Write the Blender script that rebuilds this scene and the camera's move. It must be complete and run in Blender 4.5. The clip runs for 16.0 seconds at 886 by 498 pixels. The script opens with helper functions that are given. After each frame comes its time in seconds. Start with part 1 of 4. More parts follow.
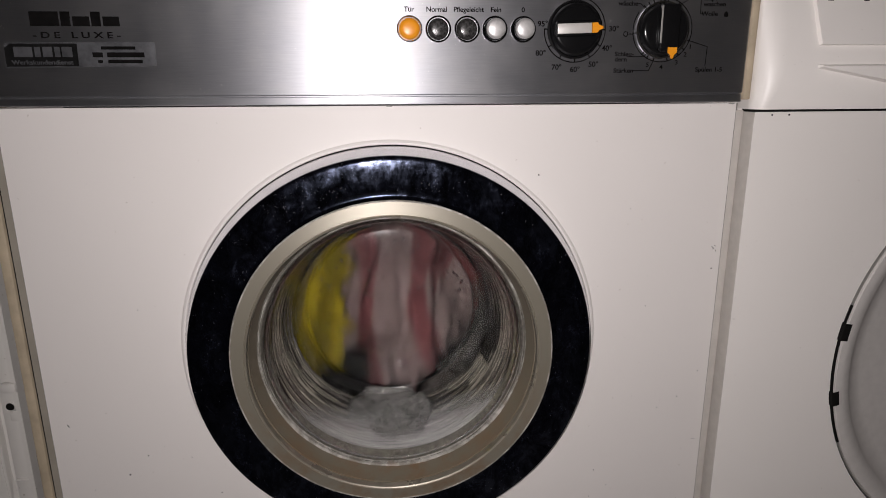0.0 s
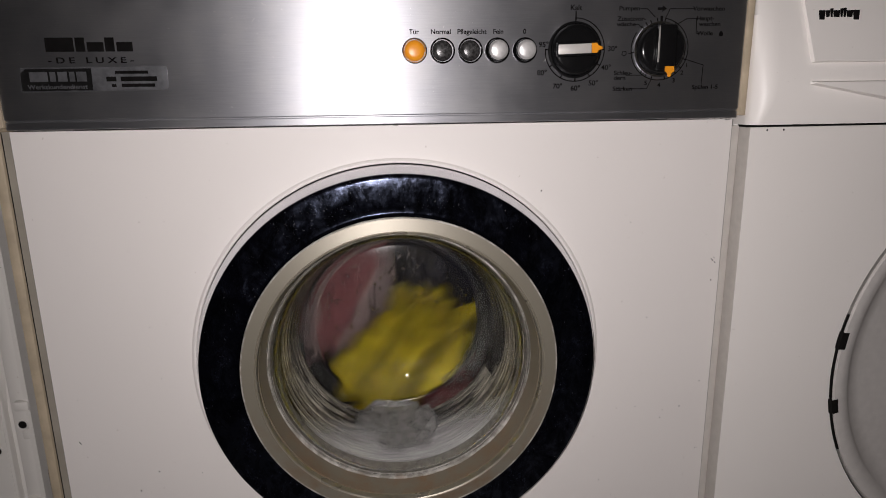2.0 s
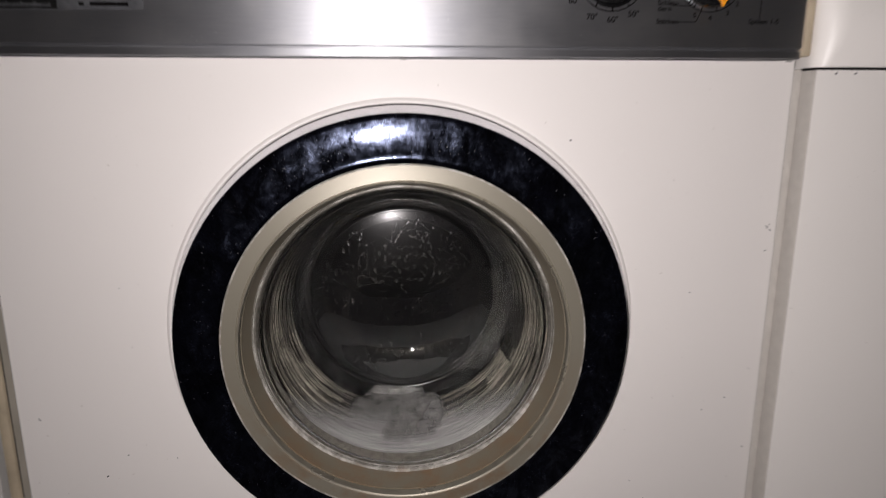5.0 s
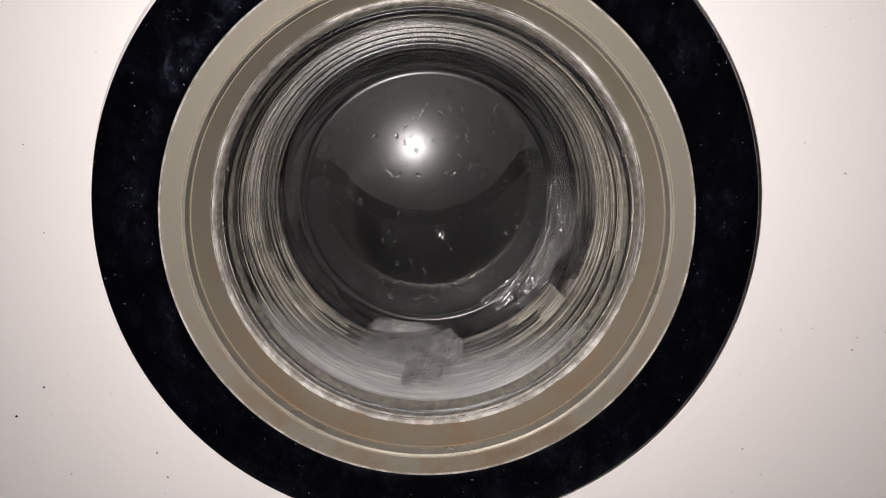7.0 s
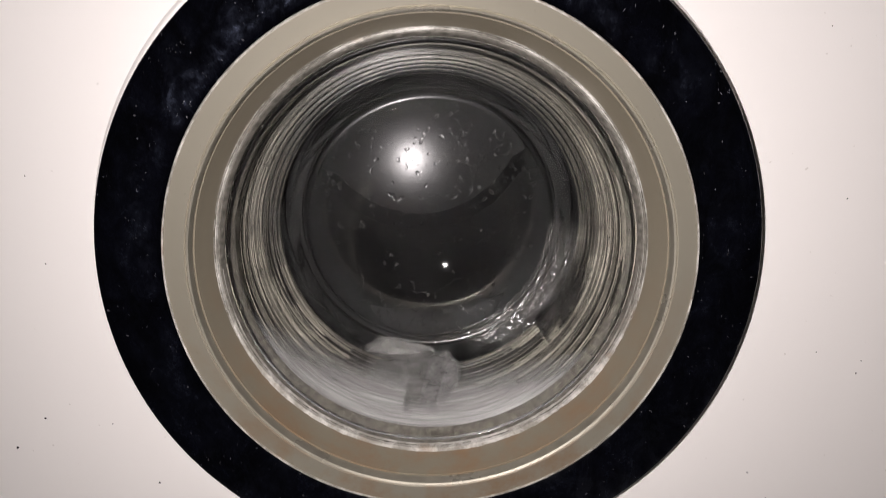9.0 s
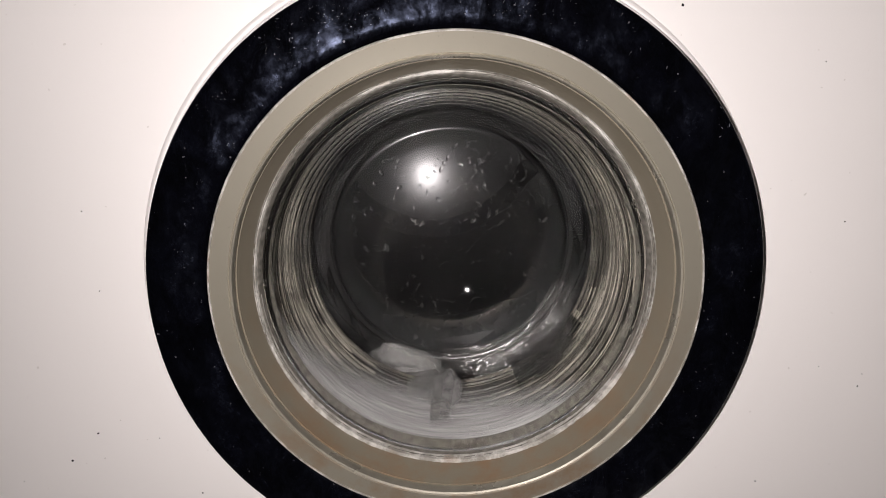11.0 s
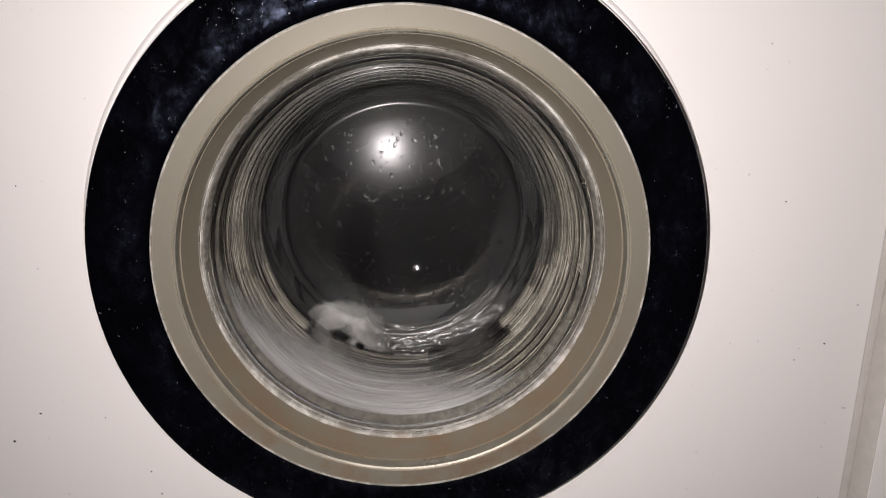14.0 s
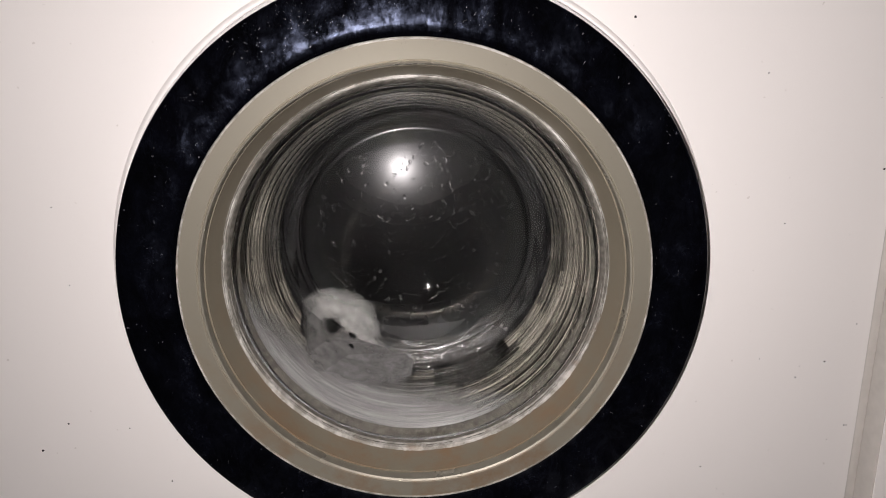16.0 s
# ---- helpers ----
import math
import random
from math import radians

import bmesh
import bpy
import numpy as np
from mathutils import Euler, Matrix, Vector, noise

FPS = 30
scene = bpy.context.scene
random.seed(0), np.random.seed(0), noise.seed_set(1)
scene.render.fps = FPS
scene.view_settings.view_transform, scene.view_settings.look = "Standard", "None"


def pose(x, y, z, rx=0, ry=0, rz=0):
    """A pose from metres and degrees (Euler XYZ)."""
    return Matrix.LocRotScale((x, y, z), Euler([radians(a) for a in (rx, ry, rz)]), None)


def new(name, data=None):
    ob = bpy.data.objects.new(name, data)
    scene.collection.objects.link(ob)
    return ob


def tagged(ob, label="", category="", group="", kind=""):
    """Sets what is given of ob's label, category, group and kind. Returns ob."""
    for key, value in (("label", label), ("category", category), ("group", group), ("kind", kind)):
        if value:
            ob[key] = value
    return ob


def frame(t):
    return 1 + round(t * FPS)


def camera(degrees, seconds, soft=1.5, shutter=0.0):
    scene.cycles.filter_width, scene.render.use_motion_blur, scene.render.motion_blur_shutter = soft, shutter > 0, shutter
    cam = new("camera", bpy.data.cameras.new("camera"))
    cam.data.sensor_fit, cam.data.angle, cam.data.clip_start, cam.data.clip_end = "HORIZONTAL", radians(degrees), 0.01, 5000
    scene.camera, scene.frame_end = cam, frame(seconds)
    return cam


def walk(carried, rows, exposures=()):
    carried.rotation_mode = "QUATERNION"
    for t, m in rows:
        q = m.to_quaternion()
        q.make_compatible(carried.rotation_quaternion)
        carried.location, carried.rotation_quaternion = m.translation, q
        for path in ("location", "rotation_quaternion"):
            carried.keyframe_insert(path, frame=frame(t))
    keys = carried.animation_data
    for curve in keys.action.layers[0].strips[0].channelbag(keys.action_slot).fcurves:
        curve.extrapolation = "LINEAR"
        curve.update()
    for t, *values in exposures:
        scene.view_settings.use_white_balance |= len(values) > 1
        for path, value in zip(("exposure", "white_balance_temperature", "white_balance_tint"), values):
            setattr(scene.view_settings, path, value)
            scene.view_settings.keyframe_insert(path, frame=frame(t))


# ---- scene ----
FOV = 70.41
# seconds, place, and turns of the hand-held camera
PATH = [
    (0, -0.0064, -0.4968, 0.7327, 75.491, 0.258, -5.638),
    (0.5, -0.0065, -0.5011, 0.7384, 76.004, 0.328, -5.270),
    (1, -0.0150, -0.5029, 0.7450, 76.789, 0.459, -5.119),
    (1.5, -0.0190, -0.5047, 0.7444, 76.586, 0.567, -5.893),
    (2, -0.0152, -0.5059, 0.7383, 76.545, 0.796, -6.138),
    (2.5, -0.0135, -0.5047, 0.7303, 76.214, 0.482, -6.159),
    (3, -0.0170, -0.5064, 0.7244, 76.402, -0.021, -5.933),
    (3.5, -0.0196, -0.5098, 0.7246, 77.043, -0.407, -5.460),
    (4, -0.0132, -0.5120, 0.7249, 76.760, -0.125, -5.215),
    (4.2, -0.0118, -0.5117, 0.7242, 76.351, -0.184, -5.229),
    (6.3, -0.0024, -0.3214, 0.6014, 79.900, 0.322, -2.895),
    (6.5, -0.0055, -0.3255, 0.5979, 78.937, 0.008, -2.902),
    (7, -0.0028, -0.3249, 0.5794, 77.355, -0.356, -1.649),
    (7.5, -0.0072, -0.3222, 0.5810, 77.220, -0.029, -1.751),
    (8, -0.0091, -0.3232, 0.5889, 77.289, -0.256, -1.965),
    (8.5, -0.0064, -0.3217, 0.5876, 77.379, -0.193, -1.970),
    (9, -0.0066, -0.3216, 0.5911, 77.786, -0.029, -2.067),
    (9.2, -0.0102, -0.3230, 0.5979, 78.114, 0.610, -1.425),
    (11.3, -0.0134, -0.3455, 0.6079, 78.569, 0.813, -1.039),
    (11.5, -0.0202, -0.3464, 0.6106, 75.832, -0.919, -1.685),
    (12, -0.0185, -0.3511, 0.6146, 76.232, -0.671, -3.940),
    (12.5, -0.0228, -0.3421, 0.6140, 75.930, -0.701, -2.695),
    (13, -0.0204, -0.3440, 0.6077, 76.306, -0.801, -2.838),
    (13.5, -0.0178, -0.3396, 0.6191, 76.857, -0.819, -2.729),
    (14, -0.0034, -0.3424, 0.6083, 75.947, -0.018, -4.011),
    (14.5, -0.0092, -0.3483, 0.6079, 75.741, -0.300, -3.761),
    (15, -0.0119, -0.3516, 0.6110, 76.235, -0.182, -4.159),
    (15.5, -0.0091, -0.3515, 0.6116, 76.899, -0.291, -3.742),
    (16, -0.0048, -0.3575, 0.6133, 77.506, -0.005, -3.078),
]
cam = camera(FOV, 16.0, 0.9, 0.6)
walk(cam, [(r[0], pose(*r[1:])) for r in PATH],
     [(0, 0.33), (4.2, 0.33), (4.9, 0.25), (5.7, 0.1), (6.3, 0.05), (9.2, 0.05), (11.3, 0.08), (16.0, 0.1)])

# ---- light: a dark cellar room, lit by a small lamp held beside the camera ----
world = bpy.data.worlds.new("world")
scene.world = world
world.use_nodes = True
world.node_tree.nodes["Background"].inputs[0].default_value = (0.9, 0.92, 1.0, 1)
world.node_tree.nodes["Background"].inputs[1].default_value = 0.003
TORCH_POWER = 12000.0


# ---- materials ----
class Mat:
    """A node material with a few shorthands."""

    def __init__(self, name):
        self.m = bpy.data.materials.new(name)
        self.m.use_nodes = True
        self.t = self.m.node_tree
        self.b = self.t.nodes["Principled BSDF"]

    def node(self, kind, **inputs):
        n = self.t.nodes.new(kind)
        for k, v in inputs.items():
            n.inputs[k.replace("_", " ")].default_value = v
        return n

    def link(self, a, b):
        self.t.links.new(a, b)

    def coords(self, scale=(1, 1, 1), kind="Object"):
        c = self.node("ShaderNodeTexCoord")
        mp = self.node("ShaderNodeMapping")
        mp.inputs["Scale"].default_value = scale
        self.link(c.outputs[kind], mp.inputs[0])
        return mp.outputs[0]

    def noise(self, scale, detail=4.0, rough=0.55, stretch=(1, 1, 1), warp=0.0):
        n = self.node("ShaderNodeTexNoise", Scale=scale, Detail=detail, Roughness=rough, Distortion=warp)
        self.link(self.coords(stretch), n.inputs["Vector"])
        return n.outputs[0]

    def ramp(self, value, stops):
        r = self.node("ShaderNodeValToRGB")
        e = r.color_ramp.elements
        while len(e) < len(stops):
            e.new(0.5)
        for el, (p, c) in zip(e, stops):
            el.position = p
            el.color = (c, c, c, 1) if isinstance(c, (int, float)) else (*c, 1)
        self.link(value, r.inputs[0])
        return r.outputs[0]

    def mix(self, fac, a, b):
        n = self.t.nodes.new("ShaderNodeMix")
        n.data_type = "RGBA"
        for src, i in ((fac, 0), (a, 6), (b, 7)):
            if isinstance(src, (int, float)):
                n.inputs[i].default_value = src
            elif isinstance(src, tuple):
                n.inputs[i].default_value = (*src, 1)
            else:
                self.link(src, n.inputs[i])
        return n.outputs[2]

    def bump(self, height, strength=0.2, dist=0.001):
        b = self.node("ShaderNodeBump", Strength=strength, Distance=dist)
        self.link(height, b.inputs["Height"])
        self.link(b.outputs[0], self.b.inputs["Normal"])
        return b

    def set(self, **kw):
        for k, v in kw.items():
            i = self.b.inputs[k.replace("_", " ")]
            if isinstance(v, (int, float)):
                i.default_value = v
            elif isinstance(v, tuple):
                i.default_value = (*v, 1) if len(v) == 3 else v
            else:
                self.link(v, i)
        return self


def paint(name, base, rough=0.35, dirt=(0.25, 0.2, 0.14), amount=0.25, wave=0.04):
    """Enamelled sheet steel: faint yellowing, dust specks, a slight orange-peel relief."""
    m = Mat(name)
    large = m.ramp(m.noise(5.0, 5), [(0.42, 0.0), (0.75, 1.0)])
    specks = m.ramp(m.noise(260.0, 1), [(0.755, 0.0), (0.79, 1.0)])
    wear = m.mix(large, tuple(c * 0.975 for c in base), base)
    f = m.node("ShaderNodeMath")
    f.operation = "MULTIPLY"
    f.inputs[1].default_value = amount
    m.link(specks, f.inputs[0])
    m.set(Base_Color=m.mix(f.outputs[0], wear, dirt), Roughness=m.ramp(m.noise(30.0), [(0.3, rough - 0.02), (0.7, rough + 0.04)]))
    m.bump(m.noise(900.0, 2), wave, 0.0006)
    return m.m


def plain(name, base, rough=0.5, metal=0.0, grain=120.0, vary=0.12, bump=0.1, **kw):
    m = Mat(name)
    n = m.ramp(m.noise(grain, 5), [(0.3, 0.0), (0.7, 1.0)])
    m.set(Base_Color=m.mix(n, tuple(c * (1 - vary) for c in base), tuple(min(1, c * (1 + vary)) for c in base)),
          Roughness=m.ramp(m.noise(grain * 0.3), [(0.3, max(0.01, rough - 0.06)), (0.7, rough + 0.06)]), Metallic=metal, **kw)
    if bump:
        m.bump(m.noise(grain * 3), bump, 0.0005)
    return m.m


def brushed():
    """Brushed stainless sheet, brushed along x, with scratches and stains."""
    m = Mat("brushed_steel")
    lines = m.noise(2600.0, 2, 0.6, (0.02, 1, 1))
    stain = m.ramp(m.noise(22.0, 6, 0.65), [(0.42, 0.0), (0.72, 1.0)])
    fine = m.noise(1500.0, 2, 0.5, (0.02, 1, 1))
    spots = m.ramp(m.noise(420.0, 2, 0.6), [(0.72, 0.0), (0.78, 1.0)])
    base = m.mix(lines, (0.34, 0.345, 0.37), (0.48, 0.485, 0.51))
    base = m.mix(m.ramp(stain, [(0.0, 0.0), (1.0, 0.4)]), base, (0.56, 0.55, 0.54))
    base = m.mix(m.ramp(spots, [(0.0, 0.0), (1.0, 0.45)]), base, (0.75, 0.74, 0.72))
    m.set(Base_Color=base, Metallic=0.96, Roughness=m.mix(stain, m.ramp(lines, [(0.3, 0.415), (0.7, 0.465)]), (0.52, 0.52, 0.52)), Anisotropic=0.76)
    tan = m.node("ShaderNodeCombineXYZ", Z=1.0)
    m.link(tan.outputs[0], m.b.inputs["Tangent"])
    m.bump(m.mix(0.5, fine, m.noise(350.0, 4, 0.7)), 0.16, 0.0003)
    return m.m


def black_gloss():
    """Black lacquered ring with finger smears and dust."""
    m = Mat("black_lacquer")
    smear = m.ramp(m.noise(60.0, 8, 0.7, (1, 1, 0.7), 0.6), [(0.40, 0.0), (0.66, 1.0)])
    grit = m.ramp(m.noise(320.0, 5, 0.75), [(0.40, 0.0), (0.70, 1.0)])
    dust = m.ramp(m.noise(420.0, 2, 0.5), [(0.735, 0.0), (0.78, 1.0)])
    c = m.mix(m.ramp(smear, [(0, 0.0), (1, 0.12)]), (0.0008, 0.0008, 0.0012), (0.007, 0.008, 0.017))
    c = m.mix(m.ramp(dust, [(0, 0.0), (1, 0.35)]), c, (0.22, 0.22, 0.24))
    dirty = m.ramp(m.noise(70.0, 10, 0.75, (1, 1, 0.7), 0.4), [(0.37, 0.02), (0.49, 0.32), (0.59, 1.0)])
    m.set(Base_Color=c, Roughness=m.mix(smear, m.ramp(grit, [(0, 0.08), (1, 0.13)]), m.ramp(grit, [(0, 0.22), (1, 0.40)])), Specular_IOR_Level=dirty, Specular_Tint=(0.58, 0.68, 1.0))
    m.bump(m.noise(260.0, 6, 0.7), 0.25, 0.0003)
    return m.m


def band_metal(name="aged_band", pale=(0.245, 0.225, 0.178), warm=(0.275, 0.253, 0.202), metal=0.35):
    """Aged inner ring: dull beige-grey metal, brown stains in its lower half."""
    m = Mat(name)
    rust = m.ramp(m.noise(40.0, 6, 0.7), [(0.42, 0.0), (0.66, 1.0)])
    pits = m.ramp(m.noise(500.0, 2), [(0.70, 0.0), (0.75, 1.0)])
    g = m.node("ShaderNodeSeparateXYZ")
    m.link(m.coords(), g.inputs[0])
    low = m.node("ShaderNodeMapRange")
    low.inputs[1].default_value, low.inputs[2].default_value = 0.0, -0.13
    m.link(g.outputs[2], low.inputs[0])
    k = m.node("ShaderNodeMath")
    k.operation = "MULTIPLY"
    m.link(rust, k.inputs[0])
    m.link(low.outputs[0], k.inputs[1])
    c = m.mix(m.noise(14.0, 4), pale, warm)
    c = m.mix(m.ramp(k.outputs[0], [(0, 0.0), (1, 0.8)]), c, (0.22, 0.125, 0.06))
    c = m.mix(m.ramp(pits, [(0, 0.0), (1, 0.3)]), c, (0.12, 0.1, 0.07))
    m.set(Base_Color=c, Metallic=metal, Roughness=0.42)
    m.bump(m.noise(700.0, 3), 0.08, 0.0004)
    return m.m


def limescale():
    """Crusted white scale and soap on the bowl's rim."""
    m = Mat("limescale")
    n = m.noise(420.0, 5, 0.7)
    patch = m.ramp(m.noise(70.0, 7, 0.72), [(0.45, 0.0), (0.60, 1.0)])
    c = m.mix(m.ramp(n, [(0.3, 0.0), (0.7, 1.0)]), (0.20, 0.185, 0.155), (0.33, 0.315, 0.28))
    c = m.mix(patch, c, (0.58, 0.56, 0.52))
    r = m.ramp(m.noise(38.0, 4), [(0.60, 0.0), (0.72, 0.6)])
    m.set(Base_Color=m.mix(r, c, (0.26, 0.16, 0.09)), Roughness=0.4)
    m.bump(n, 0.8, 0.0012)
    return m.m


def glass():
    m = Mat("bowl_glass")
    drops = m.ramp(m.noise(300.0, 1, 0.4), [(0.66, 0.0), (0.74, 1.0)])
    wave = m.noise(30.0, 2)
    add = m.node("ShaderNodeMath")
    add.operation = "ADD"
    m.link(drops, add.inputs[0])
    m.link(wave, add.inputs[1])
    sep = m.node("ShaderNodeSeparateXYZ")
    m.link(m.coords(), sep.inputs[0])
    # rough coat on the bowl's end stands in for the lamp's blurred reflection
    haze_layer = m.ramp(sep.outputs[1], [(0.0, 0.0), (0.084, 0.0), (0.088, 0.34), (0.0955, 0.34), (0.0975, 0.0)])
    # grey tint stands in for light lost in the glass, its shadow being off
    m.set(Base_Color=(0.64, 0.64, 0.63), Roughness=0.015, IOR=1.47, Transmission_Weight=1.0, Coat_Weight=haze_layer, Coat_Roughness=0.21)
    m.bump(add.outputs[0], 0.15, 0.0006)
    return m.m


def rubber():
    m = Mat("dark_rubber")
    n = m.noise(60.0, 5, 0.65)
    soap = m.ramp(m.noise(24.0, 6, 0.7), [(0.5, 0.0), (0.75, 0.13)])
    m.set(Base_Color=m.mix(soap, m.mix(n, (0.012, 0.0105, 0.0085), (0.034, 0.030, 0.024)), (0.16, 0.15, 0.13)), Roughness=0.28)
    m.bump(n, 0.2, 0.001)
    return m.m


def dimmed_steel():
    m = Mat("dimmed_steel")
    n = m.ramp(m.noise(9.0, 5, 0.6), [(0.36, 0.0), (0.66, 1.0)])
    # near-black in place of bare steel: the drum's darkness is put into colour
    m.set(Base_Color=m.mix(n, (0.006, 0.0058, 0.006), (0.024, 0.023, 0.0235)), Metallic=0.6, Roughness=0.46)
    m.bump(m.noise(80.0, 3), 0.15, 0.001)
    return m.m


def fabric(name, a, b, stripes=0.0, c=None):
    m = Mat(name)
    weave = m.noise(520.0, 2)
    col = m.mix(m.ramp(m.noise(18.0, 4), [(0.35, 0.0), (0.65, 1.0)]), a, b)
    if stripes:
        w = m.node("ShaderNodeTexWave", Scale=stripes, Distortion=5.0, Detail=2.0)
        m.link(m.coords(), w.inputs["Vector"])
        col = m.mix(m.ramp(w.outputs[1], [(0.72, 0.0), (0.8, 1.0)]), col, c)
    m.set(Base_Color=col, Roughness=0.85, Specular_IOR_Level=0.12)
    m.bump(weave, 0.5, 0.0015)
    return m.m


def foam_mat():
    m = Mat("soap_foam")
    v = m.node("ShaderNodeTexVoronoi", Scale=900.0)
    m.link(m.coords(), v.inputs["Vector"])
    cells = m.ramp(v.outputs[0], [(0.1, 0.0), (0.6, 1.0)])
    dark = m.ramp(m.noise(380.0, 3, 0.6), [(0.62, 0.0), (0.72, 0.5)])
    thin = m.ramp(m.noise(95.0, 8, 0.7), [(0.32, 0.35), (0.62, 0.88)])
    depth = m.node("ShaderNodeAttribute")
    depth.attribute_name = "thickness"
    k = m.node("ShaderNodeMath")
    k.operation = "MULTIPLY"
    m.link(thin, k.inputs[0])
    m.link(m.ramp(depth.outputs["Fac"], [(0.05, 0.0), (0.36, 0.7), (0.7, 1.0)]), k.inputs[1])
    m.set(Base_Color=m.mix(dark, m.mix(cells, (0.37, 0.364, 0.353), (0.28, 0.275, 0.268)), (0.18, 0.16, 0.13)), Roughness=0.4, Alpha=k.outputs[0])
    m.bump(cells, 0.4, 0.0008)
    return m.m


def wet_mat():
    """Suds water over dark rubber: clear in places, milky in others."""
    m = Mat("wet_film")
    n = m.ramp(m.noise(32.0, 6, 0.6), [(0.40, 0.05), (0.56, 0.9)])
    sep = m.node("ShaderNodeSeparateXYZ")
    m.link(m.coords(), sep.inputs[0])
    span = m.node("ShaderNodeMapRange")
    for k, v in zip((1, 2, 3, 4), (-0.04, 0.09, 0.0, 1.0)):
        span.inputs[k].default_value = v
    m.link(sep.outputs[0], span.inputs[0])
    edge = m.ramp(span.outputs[0], [(0.0, 0.0), (0.15, 1.0), (0.70, 0.9), (1.0, 0.0)])
    k = m.node("ShaderNodeMath")
    k.operation = "MULTIPLY"
    m.link(n, k.inputs[0])
    m.link(edge, k.inputs[1])
    m.set(Base_Color=m.mix(m.noise(30.0, 4), (0.03, 0.028, 0.025), (0.10, 0.095, 0.09)), Roughness=0.18, Specular_IOR_Level=1.0, Alpha=k.outputs[0])
    m.bump(m.noise(90.0, 3, 0.6), 0.12, 0.001)
    return m.m


def mist_mat():
    """Patchy condensation on the back of the glass, with runs of drops."""
    m = Mat("condensation")
    a = m.ramp(m.noise(26.0, 7, 0.65), [(0.50, 0.0), (0.64, 0.07), (0.76, 0.32)])
    m.set(Base_Color=(0.34, 0.335, 0.33), Roughness=0.22, Alpha=a)
    m.bump(m.noise(120.0, 4, 0.6), 0.4, 0.001)
    return m.m


def haze_mat():
    """A thin, cloudy, patchy veil added to lighten the dark end of the glass."""
    m = Mat("lightening_veil")
    a = m.ramp(m.noise(24.0, 6, 0.6), [(0.30, 0.002), (0.52, 0.008), (0.75, 0.022)])
    m.set(Base_Color=(0.50, 0.495, 0.51), Roughness=0.5, Specular_IOR_Level=0.1, Alpha=a)
    return m.m


def film_mat():
    """A thin milky film of suds on the bowl, streaked along its rim and thinning out upwards."""
    m = Mat("suds_film")
    streak = m.ramp(m.mix(0.5, m.noise(40.0, 6, 0.65, (0.7, 6.0, 1)), m.noise(60.0, 4, 0.6, (0.25, 16.0, 0.25))), [(0.36, 0.35), (0.64, 1.0)])
    sep = m.node("ShaderNodeSeparateXYZ")
    m.link(m.coords(), sep.inputs[0])
    low = m.node("ShaderNodeMapRange")
    for k, v in zip((1, 2, 3, 4), (-0.035, -0.072, 0.0, 1.0)):
        low.inputs[k].default_value = v
    lean = m.node("ShaderNodeMath")
    lean.operation = "MULTIPLY_ADD"
    lean.inputs[1].default_value = 0.75
    m.link(sep.outputs[1], lean.inputs[0])
    m.link(sep.outputs[2], lean.inputs[2])
    m.link(lean.outputs[0], low.inputs[0])
    deep = m.node("ShaderNodeMapRange")
    for k, v in zip((1, 2, 3, 4), (0.082, 0.058, 0.0, 1.0)):
        deep.inputs[k].default_value = v
    ragged = m.node("ShaderNodeMath")
    ragged.operation = "MULTIPLY_ADD"
    ragged.inputs[1].default_value = 0.035
    m.link(m.noise(34.0, 5, 0.6), ragged.inputs[0])
    m.link(sep.outputs[1], ragged.inputs[2])
    off = m.node("ShaderNodeMath")
    off.operation = "SUBTRACT"
    off.inputs[1].default_value = 0.0175
    m.link(ragged.outputs[0], off.inputs[0])
    m.link(off.outputs[0], deep.inputs[0])
    prod = None
    for o in (streak, low.outputs[0], deep.outputs[0]):
        if prod is None:
            prod = o
            continue
        k = m.node("ShaderNodeMath")
        k.operation = "MULTIPLY"
        m.link(prod, k.inputs[0])
        m.link(o, k.inputs[1])
        prod = k.outputs[0]
    m.set(Base_Color=(0.54, 0.535, 0.53), Roughness=0.24, Alpha=prod)
    m.bump(m.noise(70.0, 4, 0.6, (0.4, 9, 0.4)), 0.45, 0.001)
    return m.m


WHITE = paint("white_enamel", (0.80, 0.765, 0.735), 0.5)
WHITE_DRYER = paint("white_dryer_enamel", (0.91, 0.875, 0.835), 0.42, amount=0.12)
WHITE_OLD = paint("scuffed_white_enamel", (0.63, 0.61, 0.575), 0.45, (0.2, 0.15, 0.1), 0.6, 0.14)
BEIGE = plain("yellowed_plastic", (0.45, 0.375, 0.27), 0.55, grain=40.0, vary=0.2)
OLIVE = plain("dull_olive_metal", (0.31, 0.285, 0.24), 0.45, grain=30.0, vary=0.12)
EDGE = plain("grey_frame_enamel", (0.54, 0.51, 0.472), 0.4, vary=0.06)
STEEL = brushed()
BLACK = black_gloss()
BAND = band_metal()
# bead's specular line helped by a paler, more metallic colour than the band
BEAD = plain("bright_bead", (0.40, 0.37, 0.30), 0.3, 0.6, grain=80.0, vary=0.15)
RIM = plain("cloudy_glass_rim", (0.13, 0.122, 0.105), 0.16, grain=300.0, vary=0.5)
LIP = band_metal("stained_lip", (0.190, 0.166, 0.122), (0.220, 0.192, 0.142), 0.1)
LIME = limescale()
GLASS = glass()
RUBBER = rubber()
FOLD = plain("pale_rubber_fold", (0.33, 0.305, 0.255), 0.3, grain=50.0, vary=0.5)
FOLD_LIGHT = plain("drab_rubber_fold", (0.125, 0.115, 0.096), 0.25, grain=60.0, vary=0.5)
DRUM = dimmed_steel()
SIDE = plain("satin_chrome", (0.74, 0.74, 0.78), 0.2, 0.9, grain=50.0, vary=0.05, bump=0)
